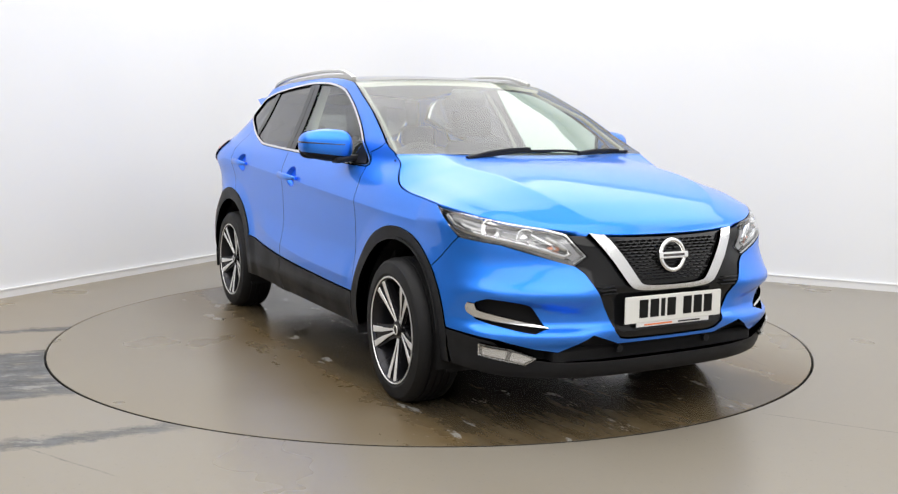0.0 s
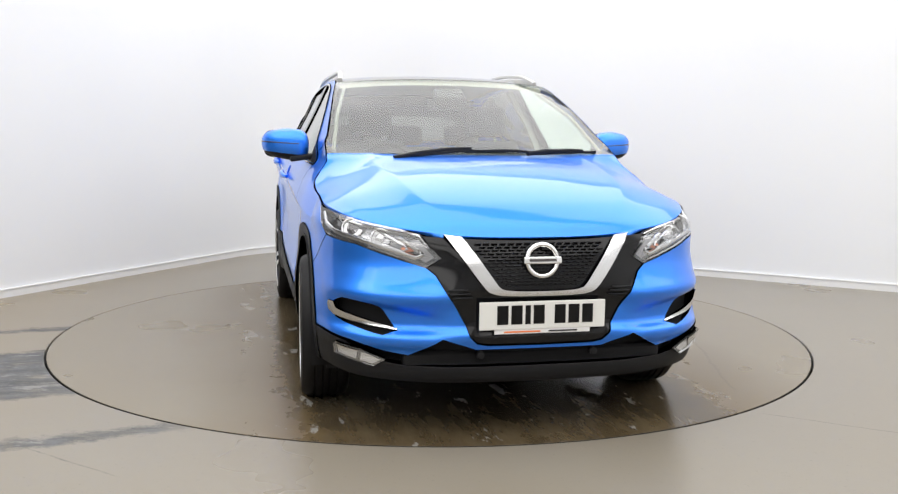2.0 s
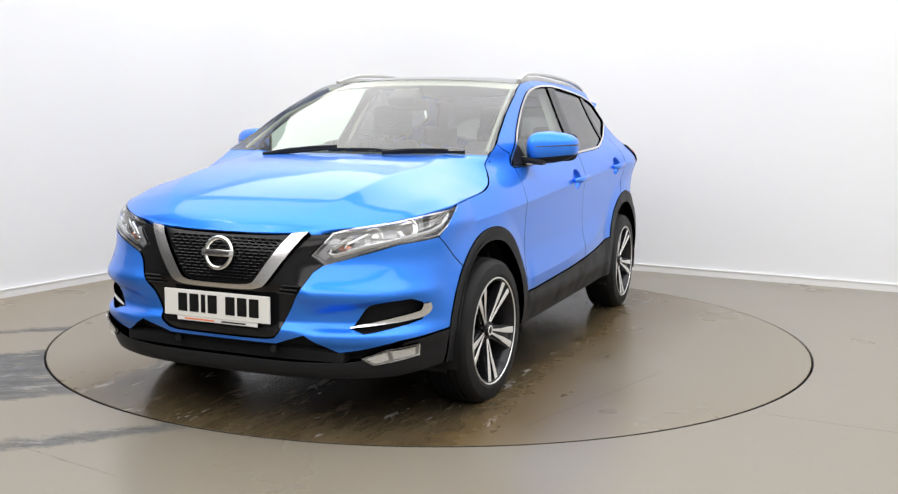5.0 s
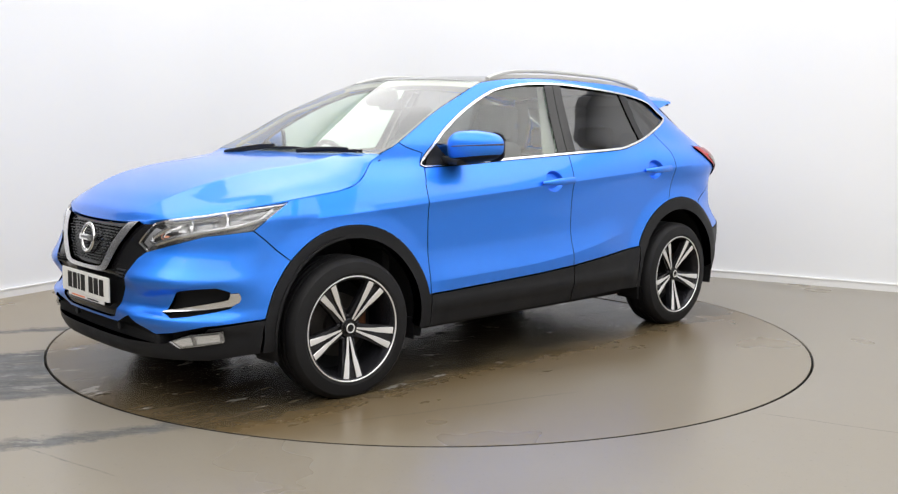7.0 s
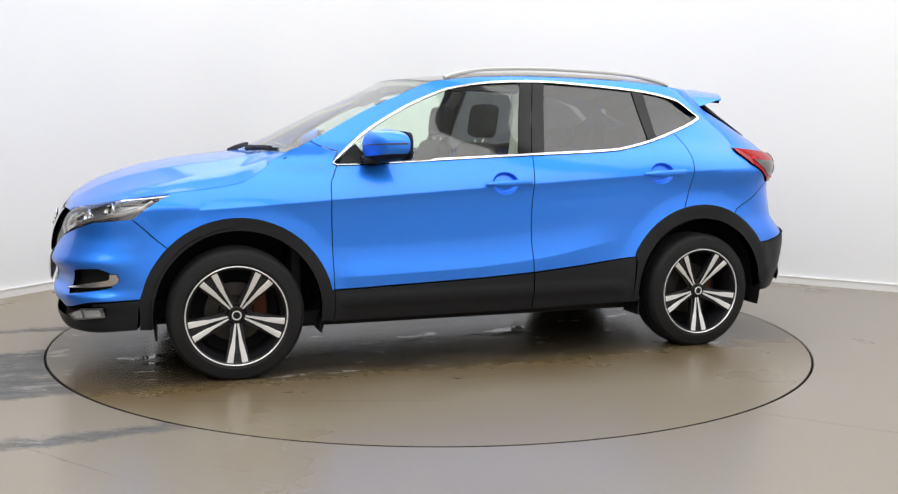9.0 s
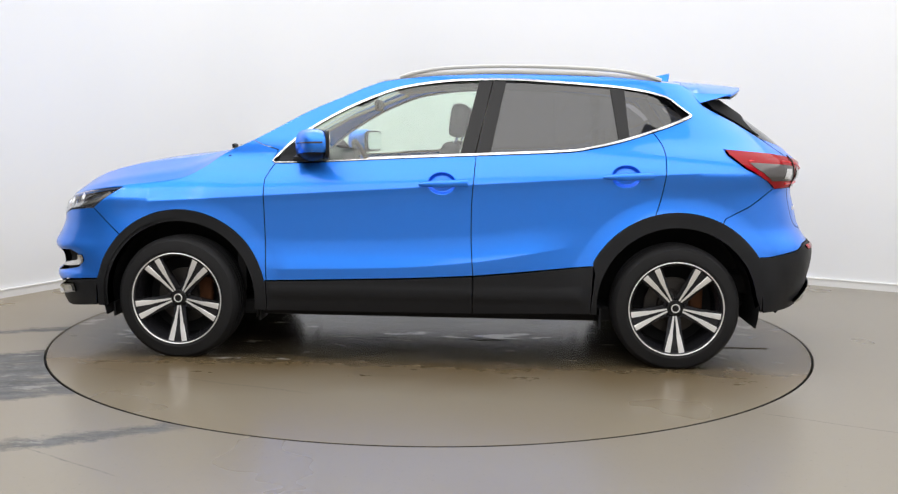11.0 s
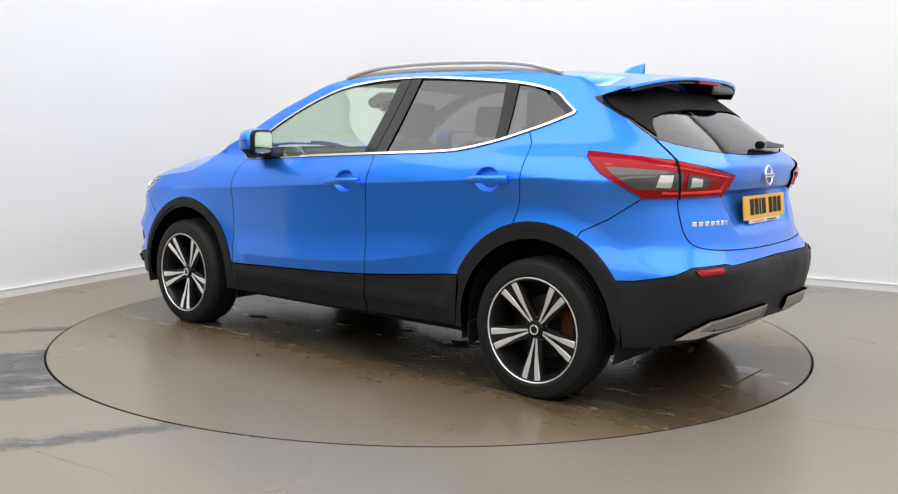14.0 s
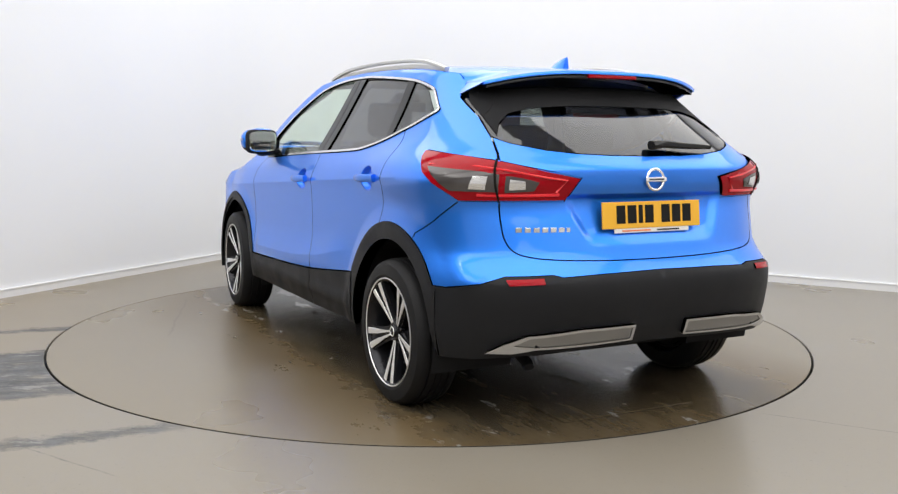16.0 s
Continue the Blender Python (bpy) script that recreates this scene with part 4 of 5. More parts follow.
def loft(name, mid, edge, mat, car, label, nv=40, nt=24, lean=2.0, fall=2.0, ridge=None, depth=0.012, drop=0.0, v0=0.0, v1=1.0, tmax=1.0):
    """A sheet across the car between its middle line and its left edge, the same on the right."""
    v, f, nn = [], [], []

    def at(a, t):
        c, e = mid(a), edge(a)
        s = abs(t)
        p = Vector((c.x + (e.x - c.x) * s ** lean, t * e.y, c.z + (e.z - c.z) * s ** fall))
        if ridge:
            p.z += ridge(a, s)
        return p

    ts = [-tmax + 2 * tmax * j / (2 * nt) for j in range(2 * nt + 1)]
    vs = [v0 + (v1 - v0) * i / nv for i in range(nv + 1)]
    w = len(ts)
    h = 1e-3
    for a in vs:
        for t in ts:
            a0, a1 = max(a - h, 0), min(a + h, 1)
            n = (at(a1, t) - at(a0, t)).cross(at(a, t + h) - at(a, t - h))
            n = n.normalized()
            if n.z < 0:
                n = -n
            p = at(a, t)
            v.append(p - n * drop)
            nn.append(n)
    for i in range(nv):
        for j in range(w - 1):
            q = (i * w + j, i * w + j + 1, (i + 1) * w + j + 1, (i + 1) * w + j)
            g = (v[q[1]] - v[q[0]]).cross(v[q[3]] - v[q[0]])
            f.append(q if g.dot(nn[q[0]]) > 0 else q[::-1])
    ring = [j for j in range(w)] + [i * w + w - 1 for i in range(1, nv + 1)] + [nv * w + j for j in range(w - 2, -1, -1)] + [i * w for i in range(nv - 1, 0, -1)]
    centre = sum(v, Vector()) / len(v)
    for a, b in zip(ring, ring[1:] + ring[:1]):
        k = len(v)
        o = (v[b] - v[a]).cross(nn[a]).normalized()
        if o.dot(v[a] - centre) < 0:
            o = -o
        v += [v[a], v[b], v[b] - nn[b] * depth, v[a] - nn[a] * depth]
        nn += [(nn[a] + o).normalized(), (nn[b] + o).normalized(), o, o]
        g = (v[k + 1] - v[k]).cross(v[k + 3] - v[k])
        f.append((k, k + 1, k + 2, k + 3) if g.dot(o) > 0 else (k + 3, k + 2, k + 1, k))
    return mesh_object(name, v, f, mat, car, label, normals=nn)


def along(points, ts):
    out = []
    for t, p in zip(ts, points):
        q = skin(*p)
        out.append((t, q.x, q.y, q.z))
    return out


def build_top(car):
    front = [HOOD_FRONT[2], HOOD_FRONT[3], HOOD_FRONT[4], HOOD_FRONT[5]]
    pts = F(front) + S(HOOD_SIDE)
    ts = [0.0, 0.07, 0.14, 0.22, 0.38, 0.50, 0.62, 0.70, 0.80, 0.90, 1.0]
    e = line3(along(pts, ts))
    m = line3([(0.0, skin(*fr(0, 0.815)).x, 0, 0.816), (0.07, 2.115, 0, 0.862), (0.14, 2.065, 0, 0.905), (0.22, 1.99, 0, 0.950), (0.38, 1.80, 0, 1.018), (0.50, 1.64, 0, 1.056), (0.62, 1.49, 0, 1.080), (0.70, 1.39, 0, 1.092), (0.80, 1.29, 0, 1.102), (0.90, 1.20, 0, 1.110), (1.0, 1.135, 0, 1.116)])

    def ridge(a, s):
        k = step(0.05, 0.35, a)
        s0 = 0.52 + 0.20 * a
        side = 0.11 if s < s0 else 0.09
        return k * (1 - 0.45 * step(0.7, 1.0, a)) * (0.014 * math.exp(-(math.hypot(s - s0, 0.014) - 0.014) / side) + 0.004 * math.exp(-((s - 0.88) / 0.07) ** 2)) * (1 - step(0.9, 1.0, s))
    loft("bonnet", m, e, BLUE, car, "blue bonnet with two raised creases", nv=72, nt=84, lean=2.2, fall=3.2, ridge=ridge, tmax=0.9935, depth=0.02)
    # dark strip added low in the gap, for the shade of the shut line
    mirrored(lambda: sweep([e(v) + Vector((0, 0.001, -0.026)) for v in np.linspace(0.0, 0.99, 60)], 0.010, 0.010, 6), "bonnet_seal", GAP, car, "dark strip added for the shade in the gap beside the bonnet")
    # cowl under the glass
    cowl_m = line3([(0, 1.20, 0, 1.098), (1, 1.06, 0, 1.135)])
    cowl_e = line3([(0, 1.10, 0.715, 1.088), (1, 0.975, 0.705, 1.122)])
    loft("scuttle", cowl_m, cowl_e, CLAD, car, "black plastic scuttle below the windscreen", nv=6, nt=16, lean=2, fall=2, drop=0.012)
    se = line3(along(S(SCREEN_SIDE), [0, 0.10, 0.24, 0.50, 0.73, 0.89, 1.0]))
    sm = line3([(0, 1.165, 0, 1.125), (0.25, 0.959, 0, 1.227), (0.5, 0.752, 0, 1.328), (0.75, 0.546, 0, 1.428), (1.0, 0.34, 0, 1.527)])
    loft("windscreen", sm, se, SCREEN, car, "clear windscreen", nv=20, nt=18, lean=2.0, fall=2.2, tmax=0.992, depth=0.005)
    re = line3(along(S(ROOF_SIDE), [0, 0.1, 0.22, 0.41, 0.65, 0.84, 1.0]))
    rm = line3([(0, 0.34, 0, 1.530), (0.1, 0.19, 0, 1.551), (0.22, -0.02, 0, 1.567), (0.41, -0.36, 0, 1.578), (0.65, -0.79, 0, 1.573), (0.84, -1.12, 0, 1.556), (1.0, -1.38, 0, 1.535)])
    loft("roof_glass", rm, re, ROOFGLASS, car, "dark panoramic roof glass", nv=24, nt=18, lean=2, fall=2.4, v1=0.72, tmax=0.985)
    loft("roof_panel", rm, re, BLUE, car, "", nv=12, nt=18, lean=2, fall=2.4, v0=0.725, tmax=0.985)
    loft("headlining", rm, re, CREAM, car, "pale headlining", nv=12, nt=10, lean=2, fall=2.4, drop=0.04, v0=0.17, v1=0.98, tmax=0.97, depth=-0.03)
    loft("header_lining", rm, re, CREAM, car, "pale lining above the windscreen", nv=4, nt=10, lean=2, fall=2.4, drop=0.035, v0=0.0, v1=0.16, tmax=0.97, depth=-0.02)
    lid_m = line3([(0, -1.34, 0, 1.497), (1, -1.612, 0, 1.428)])
    lid_e = line3([(0, -1.32, 0.585, 1.462), (1, -1.530, 0.565, 1.405)])
    loft("tailgate_lining", lid_m, lid_e, TRIM, car, "dark lining above the rear window", nv=6, nt=10, lean=2, fall=2, depth=0.012)
    # spoiler
    pe = line3(along(S([(-1.365, 1.495), (-1.40, 1.475), (-1.43, 1.455)]) , [0, 0.3, 0.55]) + [(1.0, -1.625, 0.590, 1.450)])
    pm = line3([(0, -1.385, 0, 1.536), (0.35, -1.50, 0, 1.530), (0.7, -1.63, 0, 1.520), (1.0, -1.748, 0, 1.506)])
    loft("spoiler", pm, pe, BLUE, car, "blue roof spoiler", nv=14, nt=20, lean=3.2, fall=3.0, depth=0.014)
    loft("spoiler_underside", pm, pe, GLOSSBLACK, car, "black underside of the spoiler", nv=14, nt=20, lean=3.2, fall=3.0, drop=0.017, tmax=0.985, v0=0.25, v1=0.985, depth=0.014)

    def spoiler_side():
        """The blue end of the spoiler, folded down to the rear pillar."""
        low = skin(*bk(0.612, 1.400)) + Vector((-0.004, 0.004, 0))
        edge = [pe(v) - Vector((0, 0, 0.002)) for v in np.linspace(0.30, 1.0, 12)]
        bm = bmesh.new()
        outer = [bm.verts.new(p) for p in edge + [low]]
        inner = [bm.verts.new(p + Vector((0.004, -0.014, 0))) for p in edge + [low]]
        n = len(edge)
        for i in range(n - 1):
            bm.faces.new((outer[i], outer[i + 1], outer[n]))
            bm.faces.new((inner[i + 1], inner[i], inner[n]))
        for i in range(n + 1):
            j = (i + 1) % (n + 1)
            bm.faces.new((outer[j], outer[i], inner[i], inner[j]))
        bmesh.ops.recalc_face_normals(bm, faces=bm.faces[:])
        return bm
    mirrored(spoiler_side, "spoiler_side", BLUE, car, "blue end of the spoiler")
    panel("spoiler_fin", K([(0.600, 1.372), (0.604, 1.300), (0.575, 1.318), (0.535, 1.36), (0.48, 1.425), (0.58, 1.42)]), DARK, car, "black fin beside the rear window", out=0.005, gap=0, depth=0.01)
    part("brake_light", sweep([(-1.742 - 0.004 * (1 - (y / 0.14) ** 2), y, 1.482) for y in np.linspace(-0.13, 0.13, 9)], 0.02, 0.018, 8), RED, car, "red high brake light", True)
    # aerial
    bm = bmesh.new()
    rows = []
    for t in np.linspace(0, 1, 9):
        x = -1.265 - 0.115 * t
        hgt = 0.012 + 0.050 * t ** 0.7
        wid = 0.030 * (0.35 + 0.65 * math.sin(math.pi * min(1, 0.15 + t * 0.75)))
        base = 1.544 - 0.014 * t
        rows.append([bm.verts.new((x - 0.01 * k, s * wid * (1 - k) ** 0.8 + s * 0.003, base - 0.012 + (hgt + 0.012) * k)) for s in (1, -1) for k in ((0, 0.4, 0.8, 1.0) if s > 0 else (1.0, 0.8, 0.4, 0))])
    for a, b in zip(rows, rows[1:]):
        for k in range(7):
            bm.faces.new((a[k], b[k], b[k + 1], a[k + 1]))
    bm.faces.new(rows[0])
    bm.faces.new(rows[-1][::-1])
    bmesh.ops.recalc_face_normals(bm, faces=bm.faces[:])
    part("aerial_fin", bm, BLUE, car, "blue shark-fin aerial", True)
    # roof rails
    up = curve([0, 0.06, 0.18, 0.5, 0.82, 0.94, 1.0], [0.012, 0.026, 0.040, 0.043, 0.040, 0.026, 0.012])

    def rail():
        pts = []
        for i in range(41):
            t = i / 40
            x = 0.17 - 1.42 * t
            q = skin(*sd(x, curve([-1.36, -1.1, -0.8, -0.4, -0.1, 0.1, 0.25], [1.497, 1.523, 1.543, 1.550, 1.540, 1.523, 1.500])(x)))
            pts.append((x, q.y - 0.028, q.z + up(t)))
        return sweep(pts, 0.028, 0.020, 10, 3.0)
    mirrored(rail, "roof_rail", SILVER, car, "silver roof rail")

    def rail_foot():
        pts = []
        for i in range(41):
            t = i / 40
            x = 0.15 - 1.38 * t
            q = skin(*sd(x, curve([-1.36, -1.1, -0.8, -0.4, -0.1, 0.1, 0.25], [1.497, 1.523, 1.543, 1.550, 1.540, 1.523, 1.500])(x)))
            pts.append((x, q.y - 0.030, q.z + 0.012))
        return sweep(pts, 0.014, 0.024, 6)
    mirrored(rail_foot, "rail_foot", SILVER, car, "silver web under the roof rail")


# ---------------------------------------------------------------- sides: glass, trim, cladding
def build_side_trim(car):
    dlo = S(DLO_UP) + S(DLO_LOW)
    pl = dense(dlo, 0.02)
    n = len(pl)
    inner = shrink(pl, 0.0034)
    far = shrink(pl, 0.0108)
    n_up = len(dense(S(DLO_UP) + S([DLO_LOW[0]]), 0.02))
    hole = [far[i] if i < n_up * 0.97 and i > 2 else inner[i] for i in range(n)]
    panel("window_chrome", dlo, BRIGHT, car, "bright chrome strip round the side windows", holes=[hole], gap=0.0, out=0.006, depth=0.012, grid=0.03)

    up = curve([p[0] for p in DLO_UP[::-1]], [p[1] for p in DLO_UP[::-1]])
    low = curve([p[0] for p in DLO_LOW], [p[1] for p in DLO_LOW])

    def strip_between(xa, xb, n=26, inset=0.008):
        """The opening from xa(z) forward to xb(z); each is (x low, x high)."""
        bot = [(xa[0] + (xb[0] - xa[0]) * i / n) for i in range(n + 1)]
        top = [(xa[1] + (xb[1] - xa[1]) * i / n) for i in range(n + 1)]
        return [(-x, low(x) + inset) for x in bot] + [(-x, up(x) - inset) for x in top[::-1]]
    front = strip_between((-0.175, -0.268), (0.80, 0.76))
    rear = strip_between((-1.012, -0.972), (-0.33, -0.41), inset=0.012)
    panel("front_window", front, GLASS, car, "clear front door glass", out=-0.006, gap=0, depth=0.004, grid=0.05)
    panel("rear_window_glass", rear, PRIVACY, car, "dark tinted rear door glass", out=-0.006, gap=0, depth=0.004, grid=0.05)
    small = strip_between((-1.385, -1.385), (-1.065, -1.045))
    panel("quarter_glass", small, PRIVACY, car, "dark tinted quarter glass", out=-0.006, gap=0, depth=0.004, grid=0.05)
    panel("pillar_cover", strip_between((-0.255, -0.342), (-0.175, -0.268), 6), GLOSSBLACK, car, "black pillar cover between the doors", out=0.001, gap=0.001, depth=0.02)
    panel("pillar_cover", strip_between((-0.335, -0.415), (-0.258, -0.345), 6), GLOSSBLACK, car, "black pillar cover between the doors", out=0.001, gap=0.001, depth=0.02)
    panel("window_divider", strip_between((-1.066, -1.046), (-1.010, -0.970), 4), GLOSSBLACK, car, "black bar between the rear windows", out=0.0, gap=0, depth=0.02)
    sail = [(-0.80, 1.066), (-0.655, 1.070), (-0.665, 1.11), (-0.715, 1.165), (-0.76, 1.13)]
    panel("mirror_base", sail, CLAD, car, "black base of the door mirror", out=0.004, gap=0, depth=0.02)
    # cladding
    a0 = ang(0.866, 0.43, FRONT_AXLE)
    a1 = ang(1.775, 0.42, FRONT_AXLE)
    ring = [(0.852, 0.272), (0.853, 0.43)] + arc(FRONT_AXLE, HUB_Z, FARCH, a0, a1, 36) + [(1.785, 0.36), (1.79, 0.272)] + [(1.735, 0.272)] + arc(FRONT_AXLE, HUB_Z, 0.408, -8, 188, 40) + [(0.915, 0.272)]
    panel("arch_trim", S(ring), CLAD, car, "black plastic wheel arch trim", gap=0, out=0.005, depth=0.06, grid=0.022)
    b0, b1 = ang(-0.905, 0.545, REAR_AXLE), ang(-1.74, 0.60, REAR_AXLE)
    ring = [(-1.765, 0.310), (-1.755, 0.60)] + arc(REAR_AXLE, HUB_Z, RARCH, b1, b0 + 360 if b0 < 0 else b0, 36) + [(-0.895, 0.50), (-0.875, 0.285), (-0.925, 0.285)] + arc(REAR_AXLE, HUB_Z, 0.415, -7, 171, 40)
    panel("arch_trim", S(ring), CLAD, car, "black plastic wheel arch trim", gap=0, out=0.005, depth=0.06, grid=0.022)
    sill = [(0.85, 0.430), (0.50, 0.441), (0.06, 0.457), (-0.253, 0.475), (-0.253, 0.272), (0.85, 0.268)]
    panel("sill_cladding", S(sill), CLAD, car, "black plastic sill cladding", gap=0.002, out=0.006, depth=0.05)
    sill = [(-0.257, 0.475), (-0.49, 0.497), (-0.885, 0.540), (-0.875, 0.285), (-0.257, 0.272)]
    panel("sill_cladding", S(sill), CLAD, car, "black plastic sill cladding", gap=0.002, out=0.006, depth=0.05)
    # handles
    for hx, hz in HANDLES:
        def handle(hx=hx, hz=hz):
            pts = []
            for i in range(17):
                t = i / 16
                x = hx + 0.116 - 0.252 * t
                z = hz - 0.004 + 0.010 * t
                y = 0.911 + 0.010 * math.sin(math.pi * t) - 0.016 * max(0.0, 1 - 2 * t) ** 3
                pts.append((x, y, z))
            return sweep(pts, 0.026, lambda t: 0.018 + 0.020 * min(1.0, t / 0.35), 12)
        mirrored(handle, "door_handle", BLUE, car, "blue door handle")
    # mirrors
    def mirror_at(h, a):
        """A place on the mirror's shell: h its height from -1 to 1, a the angle round it from the front."""
        k = max(0.0, 1 - abs(h) ** 2.8) ** (1 / 2.8) if abs(h) < 0.999 else 0.12
        c, q = math.cos(a), math.sin(a)
        px, py = math.copysign(abs(c) ** 0.72, c) * k, math.copysign(abs(q) ** 0.72, q) * k
        x = 0.088 * px if px > 0 else 0.062 * px
        return Vector((0.582 + x - 0.052 * py, 0.930 + 0.122 * py, 1.158 + 0.082 * h * (1 - 0.16 * py) + 0.006 * py))
    for name, mat, z0, z1, lab in (("mirror_cap", BLUE, -0.60, 1.0, "blue door mirror cap"), ("mirror_foot", CLAD, -1.0, -0.60, "black lower half of the door mirror")):
        def shell(z0=z0, z1=z1):
            bm = bmesh.new()
            rows = [[bm.verts.new(mirror_at(z0 + (z1 - z0) * i / 14, 2 * math.pi * j / 40)) for j in range(40)] for i in range(15)]
            for a, b in zip(rows, rows[1:]):
                for j in range(40):
                    bm.faces.new((a[j], a[(j + 1) % 40], b[(j + 1) % 40], b[j]))
            bm.faces.new(rows[0][::-1])
            bm.faces.new(rows[-1])
            bmesh.ops.recalc_face_normals(bm, faces=bm.faces[:])
            return bm
        mirrored(shell, name, mat, car, lab)
    mirrored(lambda: sweep([mirror_at(0.06 + 0.05 * t, radians(-25 + 125 * t)) for t in np.linspace(0, 1, 14)], 0.006, lambda t: 0.004 + 0.006 * t, 8), "mirror_indicator", SMOKE, car, "dark indicator strip in the mirror")
    mirrored(lambda: pillow(0.226, 0.148, 0.020, pose(0.526, 0.930, 1.158, 0, 0, 20)), "mirror_bezel", CLAD, car, "black bezel round the mirror glass")
    mirrored(lambda: pillow(0.200, 0.122, 0.004, pose(0.5150, 0.926, 1.159, 0, 0, 20)), "mirror_glass", MIRROR, car, "mirror glass", False)
    mirrored(lambda: rounded_box((0.085, 0.13, 0.03), (0.655, 0.845, 1.088), 0.012, 2, pose(0, 0, 0, -8, 0, 0)), "mirror_arm", CLAD, car, "black mirror arm")


def build_rear_lamps(car):
    outline = K([(0.425, 0.962), (0.370, 1.052), (0.50, 1.077), (0.66, 1.110), (0.76, 1.132)]) + S([(-1.62, 1.146), (-1.549, 1.150), (-1.566, 1.123), (-1.644, 1.061), (-1.738, 1.011), (-1.782, 0.985), (-1.812, 0.957)]) + K([(0.675, 0.960)])
    panel("tail_lamp", outline, RED, car, "red wrap-round tail lamp", out=0.010, depth=0.016, grid=0.022)
    panel("lamp_backing", outline, BLUE, car, out=-0.006, gap=-0.012, depth=0.01, grid=0.025)
    clear_in = K([(0.668, 0.997), (0.668, 1.060), (0.610, 1.053), (0.545, 1.036), (0.562, 1.004)])
    clear_out = K([(0.690, 0.999), (0.690, 1.064), (0.75, 1.074)]) + S([(-1.665, 1.085), (-1.71, 1.052), (-1.765, 1.020), (-1.792, 0.999)])
    for window, bulb in ((clear_in, [(0.655, 1.008), (0.655, 1.047), (0.600, 1.040), (0.596, 1.012)]), (clear_out, [(0.735, 1.008), (0.728, 1.056), (0.772, 1.056), (0.786, 1.010)])):
        panel("lamp_centre", window, SMOKE, car, "grey clear centre of the tail lamp", out=0.0125, depth=0.006, gap=0, grid=0.022)
        panel("lamp_reverse", K(bulb), FOGSILVER, car, "bright bulb window in the tail lamp", out=0.0145, depth=0.004, gap=0, grid=0.02)
    mirrored(lambda: sweep([skin(*p) + Vector((-0.012, 0.003, 0)) for p in K([(0.455, 0.985), (0.56, 0.982), (0.66, 0.981), (0.76, 0.981)])], 0.010, 0.014, 8), "lamp_bar", REDGLOW, car, "bright red light bar")
    mirrored(lambda: sweep([skin(*p) + Vector((-0.012, 0.004, 0)) for p in K([(0.47, 0.993), (0.43, 1.043), (0.52, 1.055), (0.66, 1.082), (0.75, 1.097)])] + [skin(*p) + Vector((-0.004, 0.012, 0)) for p in S([(-1.66, 1.10)])], 0.012, 0.010, 8), "lamp_bar", REDGLOW, car, "bright red light bar")
    panel("lamp_joint", K([(0.683, 0.955), (0.683, 1.118), (0.676, 1.117), (0.676, 0.955)]), GAP, car, "", out=0.0145, gap=0, depth=0.004, grid=0.02)


def badge(car, x, z, r, lean):
    m = pose(x, 0, z, 0, lean, 0)
    bm = bmesh.new()
    sec, n = 10, 40
    rows = []
    for i in range(n):
        a = 2 * math.pi * i / n
        ring = []
        for j in range(sec):
            b = 2 * math.pi * j / sec
            rr = r + r * 0.15 * math.cos(b)
            ring.append(bm.verts.new((0.007 * math.sin(b), rr * math.cos(a), rr * math.sin(a))))
        rows.append(ring)
    for i in range(n):
        for j in range(sec):
            bm.faces.new((rows[i][j], rows[(i + 1) % n][j], rows[(i + 1) % n][(j + 1) % sec], rows[i][(j + 1) % sec]))
    bar = rounded_box((0.016, r * 2.5, r * 0.46), (0.002 if x > 0 else -0.002, 0, 0), 0.004, 2)
    bm = join_bm(bm, bar)
    bmesh.ops.transform(bm, matrix=m, verts=bm.verts[:])
    bmesh.ops.recalc_face_normals(bm, faces=bm.faces[:])
    b = part("badge", bm, CHROME, car, "round chrome badge with a bar across", True)
    s = 1 if x > 0 else -1
    bm = rounded_box((0.003, r * 1.8, r * 0.17), (s * 0.0105, 0, 0), 0)
    bmesh.ops.transform(bm, matrix=m, verts=bm.verts[:])
    part("badge_mark", bm, SMOKE, b)


def number_plate(car, x, z, lean, back, face):
    s = -1 if back else 1
    m = pose(x, 0, z, 0, lean, 0)

    def put(name, bm, mat, parent, label=""):
        bmesh.ops.transform(bm, matrix=m, verts=bm.verts[:])
        return part(name, bm, mat, parent, label)
    plate = put("number_plate", rounded_box((0.008, 0.524, 0.112), (0, 0, 0), 0.003, 2), face, car, "yellow rear number plate with black bars" if back else "white front number plate with black bars")
    put("plate_frame", rounded_box((0.006, 0.40, 0.05), (-s * 0.002, 0, -0.050), 0.003, 2), PLATEWHITE, plate, "white dealer strip below the plate")
    y = -0.190
    for k in range(7):
        if k == 4:
            y += 0.030
        w = 0.022 if k == 2 else 0.046
        put("plate_bar", rounded_box((0.003, w, 0.076), (s * 0.0045, s * (y + w / 2), 0.003), 0.001, 1), INK, plate)
        y += w + 0.012
    put("print_bar", rounded_box((0.002, 0.15, 0.006), (s * 0.0015, -s * 0.085, -0.066), 0), ORANGE, plate)
    put("print_bar", rounded_box((0.002, 0.12, 0.006), (s * 0.0015, s * 0.085, -0.066), 0), INK, plate)


